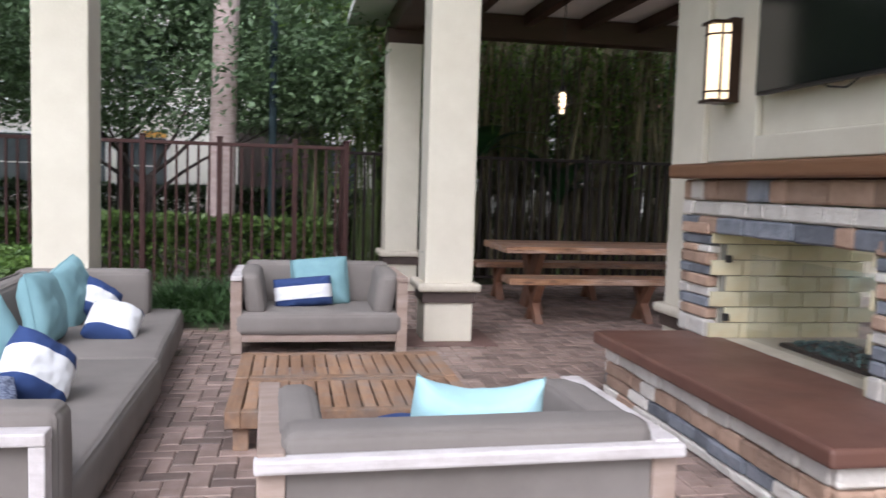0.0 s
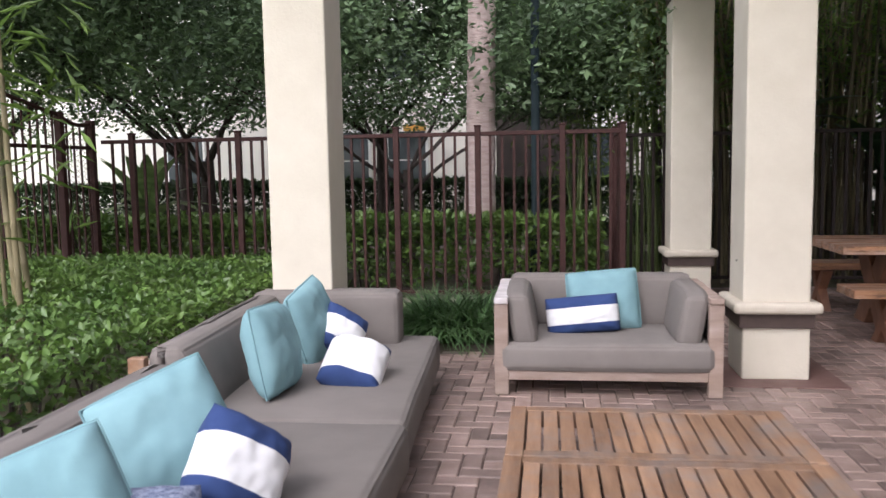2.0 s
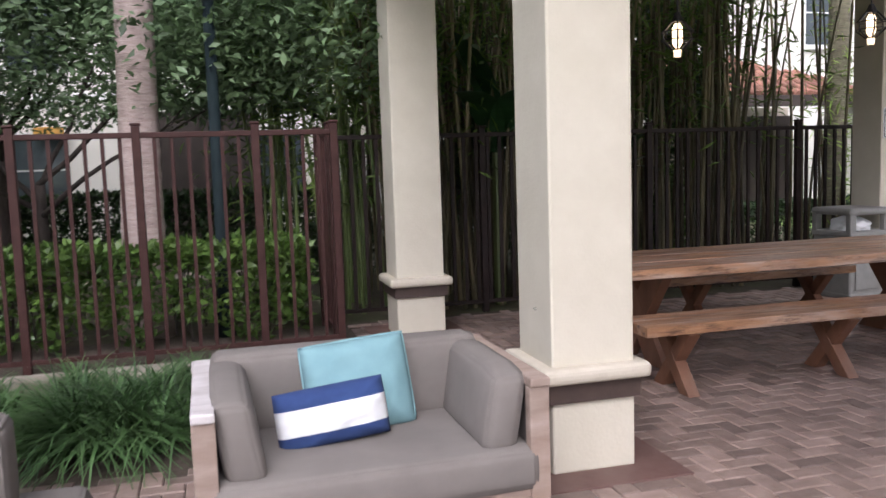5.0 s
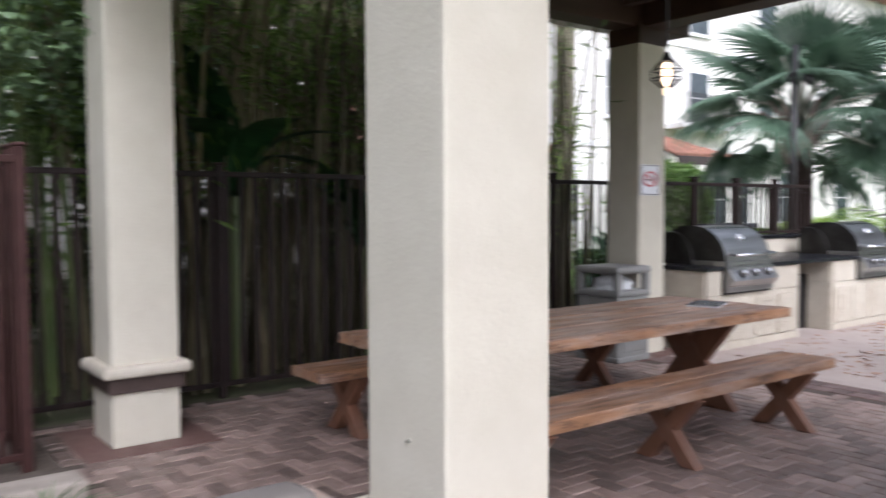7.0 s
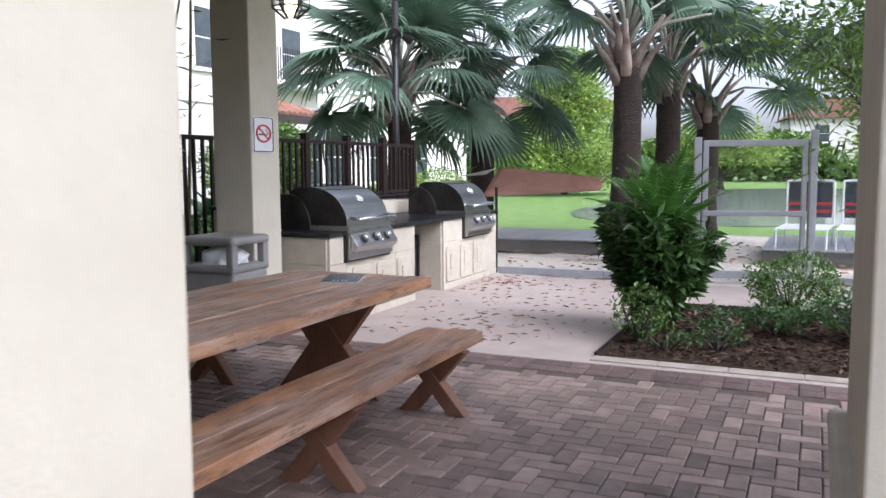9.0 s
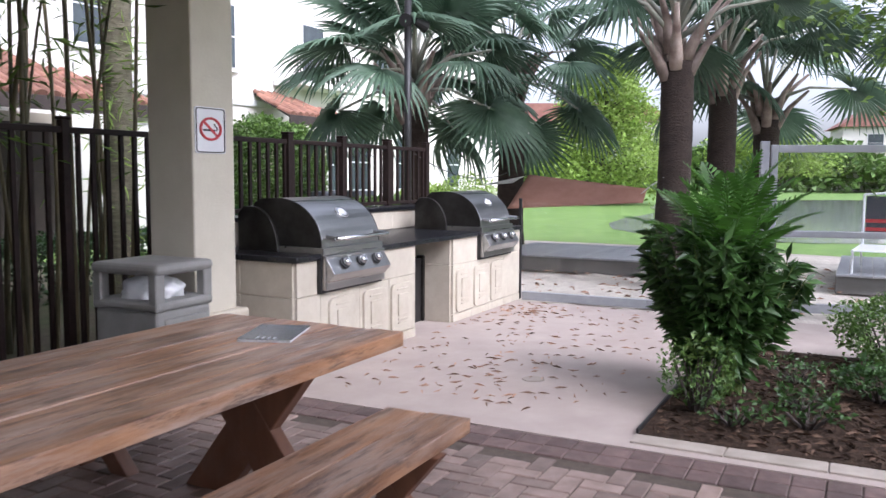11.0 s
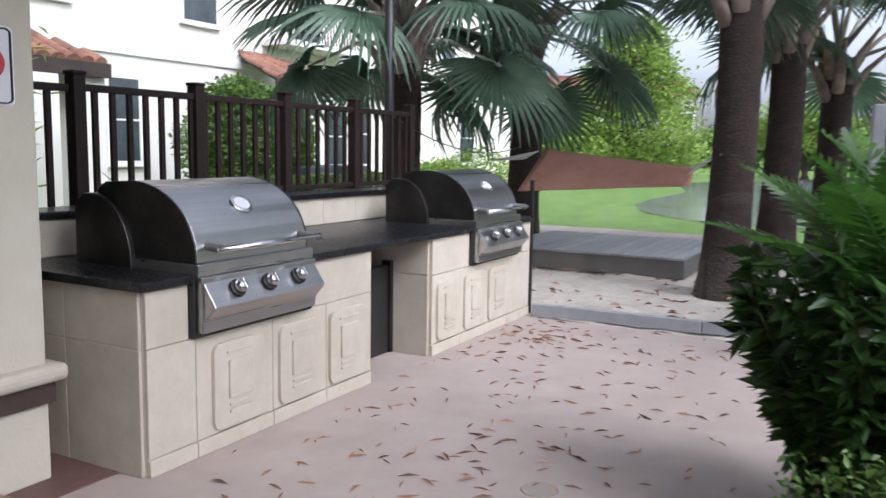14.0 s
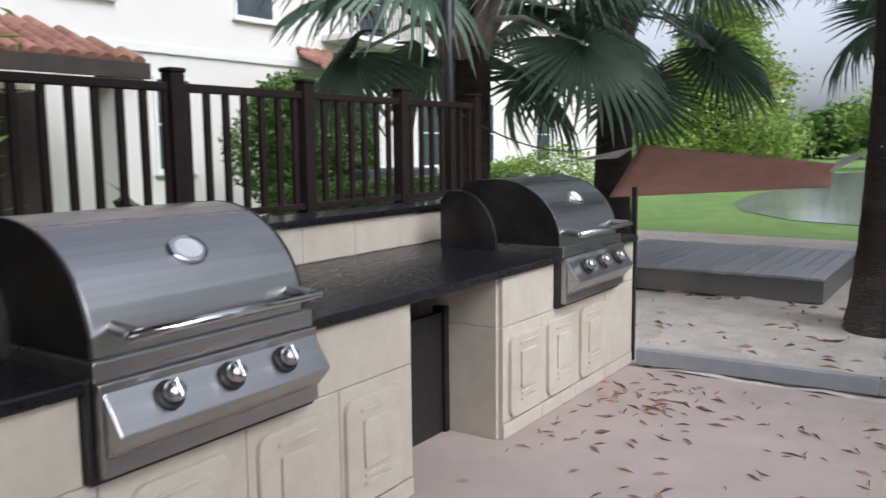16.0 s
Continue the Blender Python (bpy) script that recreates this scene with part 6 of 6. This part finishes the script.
def window(parent, w, h, m):
    """Faces -y in its own space."""
    win = part("window", box(-w / 2 - 0.07, w / 2 + 0.07, -0.05, 0.02, -h / 2 - 0.07, h / 2 + 0.07, 0.01), TRIM_WHITE, parent)
    win.matrix_basis = m
    for s in (-1, 1):
        part("pane", box(-w / 2, w / 2, -0.06, -0.045, (0.02 if s > 0 else -h / 2), (h / 2 if s > 0 else -0.02)), WINDOW_DARK, win)
    part("sill", box(-w / 2 - 0.12, w / 2 + 0.12, -0.12, 0.0, -h / 2 - 0.13, -h / 2 - 0.07, 0.01), TRIM_WHITE, win)
    return win


def apartment(name, x0, x1, y, h, m, label, windows, roof=True, storeys=3):
    b = thing(name, m, label, "building")
    part("wall", box(x0, x1, y, y + 8, 0, h), WALL_WHITE, b)
    for k in range(1, storeys):
        part("string_course", box(x0 - 0.04, x1 + 0.04, y - 0.06, y - 0.002, k * h / storeys, k * h / storeys + 0.18, 0.02), TRIM_WHITE, b)
    for x, z, w, hh in windows:
        window(b, w, hh, Matrix.Translation((x, y, z)))
    if roof:
        part("roof", prism([(x0 - 0.6, h), (x1 + 0.6, h), (x1 - 2.5, h + 2.0), (x0 + 2.5, h + 2.0)], "y", y - 0.6, y + 8.6), TERRA_FAR, b)
    return b


def tile_porch(parent, x0, x1, y0, y1, z0, z1, hip0=0.0, hip1=0.0):
    """A lean-to with barrel tiles, dark fascia and a beige recess."""
    rise, run = z1 - z0, y1 - y0
    slope = math.atan2(rise, run)
    L = math.hypot(rise, run)
    deck_bm = prism([(y0, z0 - 0.05), (y0, z0), (y1, z1), (y1, z1 - 0.05)], "x", x0, x1)
    for v in deck_bm.verts:
        if v.co.y > y0 + 0.01:
            v.co.x += hip0 if v.co.x < (x0 + x1) / 2 else -hip1
    part("porch_deck", deck_bm, DARK_OPEN, parent)
    part("fascia", box(x0 - 0.03, x1 + 0.03, y0 - 0.05, y0, z0 - 0.22, z0 + 0.02, 0.01), DARK_OPEN, parent)
    half = [(0.118 * math.cos(a), 0.10 * math.sin(a)) for a in [math.pi * k / 6 for k in range(7)]]
    bm = bmesh.new()
    lo = [bm.verts.new((u, 0, v)) for u, v in half]
    hi = [bm.verts.new((u * 0.82, 0.46, v * 0.82 + 0.015)) for u, v in half]
    for k in range(6):
        bm.faces.new((lo[k], lo[k + 1], hi[k + 1], hi[k]))
    bm.faces.new(lo)
    me = mesh_of("roof_tile", bm, TERRACOTTA)
    nx, ny = int((x1 - x0) / 0.26), int(L / 0.38)
    for j in range(ny):
        for i in range(nx):
            s = j * L / ny
            if not hip0 * s / L <= (i + 0.5) * (x1 - x0) / nx <= x1 - x0 - hip1 * s / L:
                continue
            piece("roof_tile", me, parent, Matrix.Translation((x0 + (i + 0.5) * (x1 - x0) / nx, y0 + s * math.cos(slope), z0 + s * math.sin(slope) + 0.02 + random.uniform(0, 0.012))) @ Matrix.Rotation(slope, 4, "X") @ Matrix.Rotation(random.uniform(-0.03, 0.03), 4, "Z"))


wins = [(x, z, 1.0, 1.5) for x in (-9.5, -6.5, -3.3, 1.8) for z in (1.7, 4.6, 7.4)] + [(-4.8, 1.7, 0.9, 1.5)]
north = apartment("apartment_building", -16, 3.6, 24.0, 9.5, pose(0, 0, 0), "white apartment building with windows behind trees", wins)
# Solid block; its dark colour paints the shade of a porch opening.
part("porch", box(-0.9, 1.3, 23.6, 23.98, 0.0, 2.9), DARK_OPEN, north, "solid block coloured dark for the shaded porch opening")
part("porch_light", box(-3.35, -2.75, 23.7, 23.8, 2.45, 2.62, 0.02), mat("amber_lamp", (0.5, 0.26, 0.05), (0.6, 0.34, 0.08), 5, 0.5, 0, 1), north, "warm lit porch lamp")
wins = [(17.28, 2.0, 0.75, 1.7), (23.0, 1.9, 0.9, 1.8), (24.7, 1.8, 0.85, 1.6), (26, 1.9, 1.0, 1.8), (29, 1.9, 1.0, 1.8), (33, 1.9, 1.0, 1.8)]
wins += [(x, z, 1.0, 1.6) for x in (11, 15.5, 19.5, 23.5, 27.5, 31.5, 36) for z in (5.1, 8.0)]
east = apartment("apartment_building", 3.8, 38, 22.5, 10, pose(0, 0, 0), "white apartment building with tiled porches", wins)
tile_porch(east, 8.6, 14.8, 19.9, 22.48, 2.80, 3.9, 0.0, 2.2)
part("porch_pillar", box(14.3, 14.8, 20.0, 20.5, 0, 2.7), WALL_WHITE, east)
part("porch_pillar", box(8.7, 9.2, 20.0, 20.5, 0, 2.7), WALL_WHITE, east)
part("porch_recess", box(9.2, 14.3, 22.2, 22.48, 0, 2.7), WALL_BEIGE, east, "beige recessed porch wall")
# Dark door made wider to paint in the shade under the porch.
part("porch_door", box(12.4, 14.3, 22.1, 22.2, 0, 2.5, 0.02), DARK_OPEN, east, "dark porch door, widened to stand for porch shade")
tile_porch(east, 19.9, 22.65, 20.6, 22.48, 3.0, 3.7, 0.9, 1.1)
part("porch_recess", box(19.8, 22.6, 22.2, 22.48, 0, 2.7), WALL_BEIGE, east, "beige recessed porch wall")
part("balcony", box(21.6, 25.0, 21.6, 22.48, 4.0, 4.15, 0.01), TRIM_WHITE, east)
for k in range(26):
    part("baluster", box(21.62 + k * 0.125, 21.645 + k * 0.125, 21.62, 21.645, 4.15, 5.1), BLACK_STEEL, east)
for k in range(2):
    unit2 = thing("air_conditioner", pose(18.4 + k * 1.3, 18.6, -0.06), "grey metal air-conditioning unit by a hedge", "air conditioner", "air conditioners")
    part("case", box(-0.42, 0.42, -0.4, 0.4, 0, 1.18, 0.03), mat("dark_ac_case", (0.05, 0.055, 0.065), (0.08, 0.085, 0.095), 8, 0.6, 0, 1), unit2)
    for q in range(10):
        part("louvre", box(-0.38, 0.38, -0.415, -0.40, 0.10 + q * 0.1, 0.14 + q * 0.1, 0.004), ALUM, unit2)
walk_me = structure("garden_path", box(-14, 3.4, 16.9, 18.0, -0.08, -0.028), CURB, "pale concrete path behind the hedge", "path")
# The pale grey base paints in sky reflection on top of the real gloss.
WATER = mat("pond_water", (0.26, 0.28, 0.27), (0.34, 0.36, 0.35), 0.5, 0.06, 0.25, 3, bdist=0.02)
bm = bmesh.new()
ring = []
for k in range(48):
    a = k * math.tau / 48
    r = 1 + 0.12 * math.sin(3 * a) + 0.08 * math.sin(5 * a + 1)
    ring.append(bm.verts.new((44 + 18.3 * r * math.cos(a), 4.5 + 13.5 * r * math.sin(a), -0.075)))
bm.faces.new(ring)
structure("water", bm, WATER, "calm pond, base colour greyed for the reflected sky", "pond")
bm = bmesh.new()
pts = [(18.9 + 0.9 * math.sin(k * 0.33), 20 - k * 1.4) for k in range(20)]
prev = None
for x, y in pts:
    a, b = bm.verts.new((x, y, -0.06)), bm.verts.new((x + 1.7, y, -0.06))
    if prev:
        bm.faces.new((prev[0], prev[1], b, a))
    prev = (a, b)
structure("lake_path", bm, CONCRETE, "pale curved path between sand and lawn", "path")
tree(12.1, 5.7, 4.6, 1.7, 0.10, 6000, 0.10, 0.4, LEAF_BAMBOO, "small tree with fine yellow-green leaves overhanging the bed")


def cone_tree(x, y, h, r, clumps, leaves, size, label):
    """A broad conical crown of leaf clumps on short limbs."""
    t = thing("tree", pose(x, y, -0.05), label, "tree")
    bm = bmesh.new()
    tube([(0, 0, 0), (0.05, 0, h * 0.4), (0, 0, h * 0.9)], [0.2, 0.13, 0.03], 10, True, bm)
    pts = []
    for k in range(clumps):
        f = 0.10 + 0.88 * (k / clumps) ** 1.25
        a = k * 2.399
        reach = r * (1 - f) ** 0.55 * random.uniform(0.45, 1.0)
        c = Vector((math.cos(a) * reach, math.sin(a) * reach, h * f))
        tube([(0, 0, h * max(0.08, f - 0.12)), tuple(c)], [0.05, 0.012], 5, False, bm)
        pts.append(gen.normal(size=(leaves // clumps, 3)) * np.array([0.52, 0.52, 0.30]) * (1.15 - 0.5 * f) + np.array(c))
    part("trunk", bm, BARK, t, smooth=True)
    stuff_part("crown", leaf_mesh("crown", np.concatenate(pts), size, size * 0.5, LEAF_LIGHT, 0.1), t)


cone_tree(47, 20.2, 8.2, 4.4, 110, 21000, 0.25, "broad light green tree on the far lawn")
tree(60, 13, 5.0, 1.0, 0.2, 9000, 0.30, 0.8, LEAF_LIGHT, "light green tree across the pond")
tree(58, 2, 4.5, 1.0, 0.2, 8000, 0.30, 0.8, LEAF_LIGHT, "light green tree across the pond")
n = 30000
ang = gen.uniform(-1.2, 1.0, n)
rr = 86 + gen.normal(0, 3, n)
hh = 3.4 + 1.2 * np.sin(ang * 17) + 0.9 * np.sin(ang * 41 + 1)
p = np.stack([8 + rr * np.cos(ang), 8 + rr * np.sin(ang), gen.uniform(0, 1, n) ** 0.8 * hh], axis=1)
woods = new("far_trees", leaf_mesh("far_trees", p, 1.0, 0.6, LEAF_HEDGE))
tagged(woods, "hazy line of green trees beyond the pond", "trees", kind="stuff")
wins = [(x, z, 1.4, 1.7) for x in (-15, -11, -7, -3, 1, 5, 9, 13) for z in (1.8, 4.8)]
apartment("apartment_building", -18, 16, 0, 6.4, pose(98, -8, 0, 0, 0, -80), "cream apartment block with terracotta roof across the pond", wins, storeys=2)
apartment("apartment_building", -14, 14, 0, 7.5, pose(92, 40, 0, 0, 0, -62), "cream apartment block with terracotta roof beyond trees", wins, storeys=2)

# ---- herringbone pavers, nearest stretch as single pieces, the rest joined ----
PW, PL, GAP = 0.108, 0.216, 0.006


def paver_spots():
    out = []
    n = 160
    for i in range(-n, n):
        for j in range(-n, n):
            k = (i - j) % 4
            x, y = PX0 + 4.4 + i * PW, PY0 + 7.2 + j * PW
            if k == 0:
                out.append((x + PL / 2, y + PW / 2, 0))
            elif k == 2:
                out.append((x + PW / 2, y + PL / 2 - PW, 1))
    return [s for s in out if PX0 + 0.11 < s[0] < 6.89 and PY0 + 0.1 < s[1] < PY1 - 0.1 and not (s[0] < 1.5 and s[1] > 8.72) and not (s[0] < -1.3 and s[1] > 3)]


piece_me = mesh_of("paver", box(-PL / 2 + GAP / 2, PL / 2 - GAP / 2, -PW / 2 + GAP / 2, PW / 2 - GAP / 2, -0.05, 0.0, 0.006, 1), PAVER)
field_v, field_f = [], []
hx, hy, bev = PL / 2 - GAP / 2, PW / 2 - GAP / 2, 0.006
rng = random.Random(3)
singles = 0
for x, y, turn in paver_spots():
    dz, ax, ay = rng.uniform(-0.003, 0.001), rng.uniform(-0.006, 0.006), rng.uniform(-0.012, 0.012)
    if 4.6 < x < 6.8 and 6.6 < y < 9.0 and singles < 300:
        piece("paver", piece_me, pavement, Matrix.Translation((x, y, dz)) @ Euler((ay, ax, radians(90) if turn else 0)).to_matrix().to_4x4())
        singles += 1
        continue
    a, b = (hy, hx) if turn else (hx, hy)
    i = len(field_v)
    for s, z in ((0, -0.012), (0, -bev), (bev, 0.0)):
        for u, v in ((-1, -1), (1, -1), (1, 1), (-1, 1)):
            px, py = u * (a - s), v * (b - s)
            field_v.append((x + px, y + py, z + dz + (px * ax + py * ay if z > -0.01 else 0)))
    for r in (0, 4):
        for q in range(4):
            field_f.append((i + r + q, i + r + (q + 1) % 4, i + r + 4 + (q + 1) % 4, i + r + 4 + q))
    field_f.append((i + 8, i + 9, i + 10, i + 11))
field = new("paver_field", raw_mesh("paver_field", field_v, field_f, PAVER_FIELD))
field.parent = pavement
tagged(field, "worn red-brown clay pavers", kind="stuff")
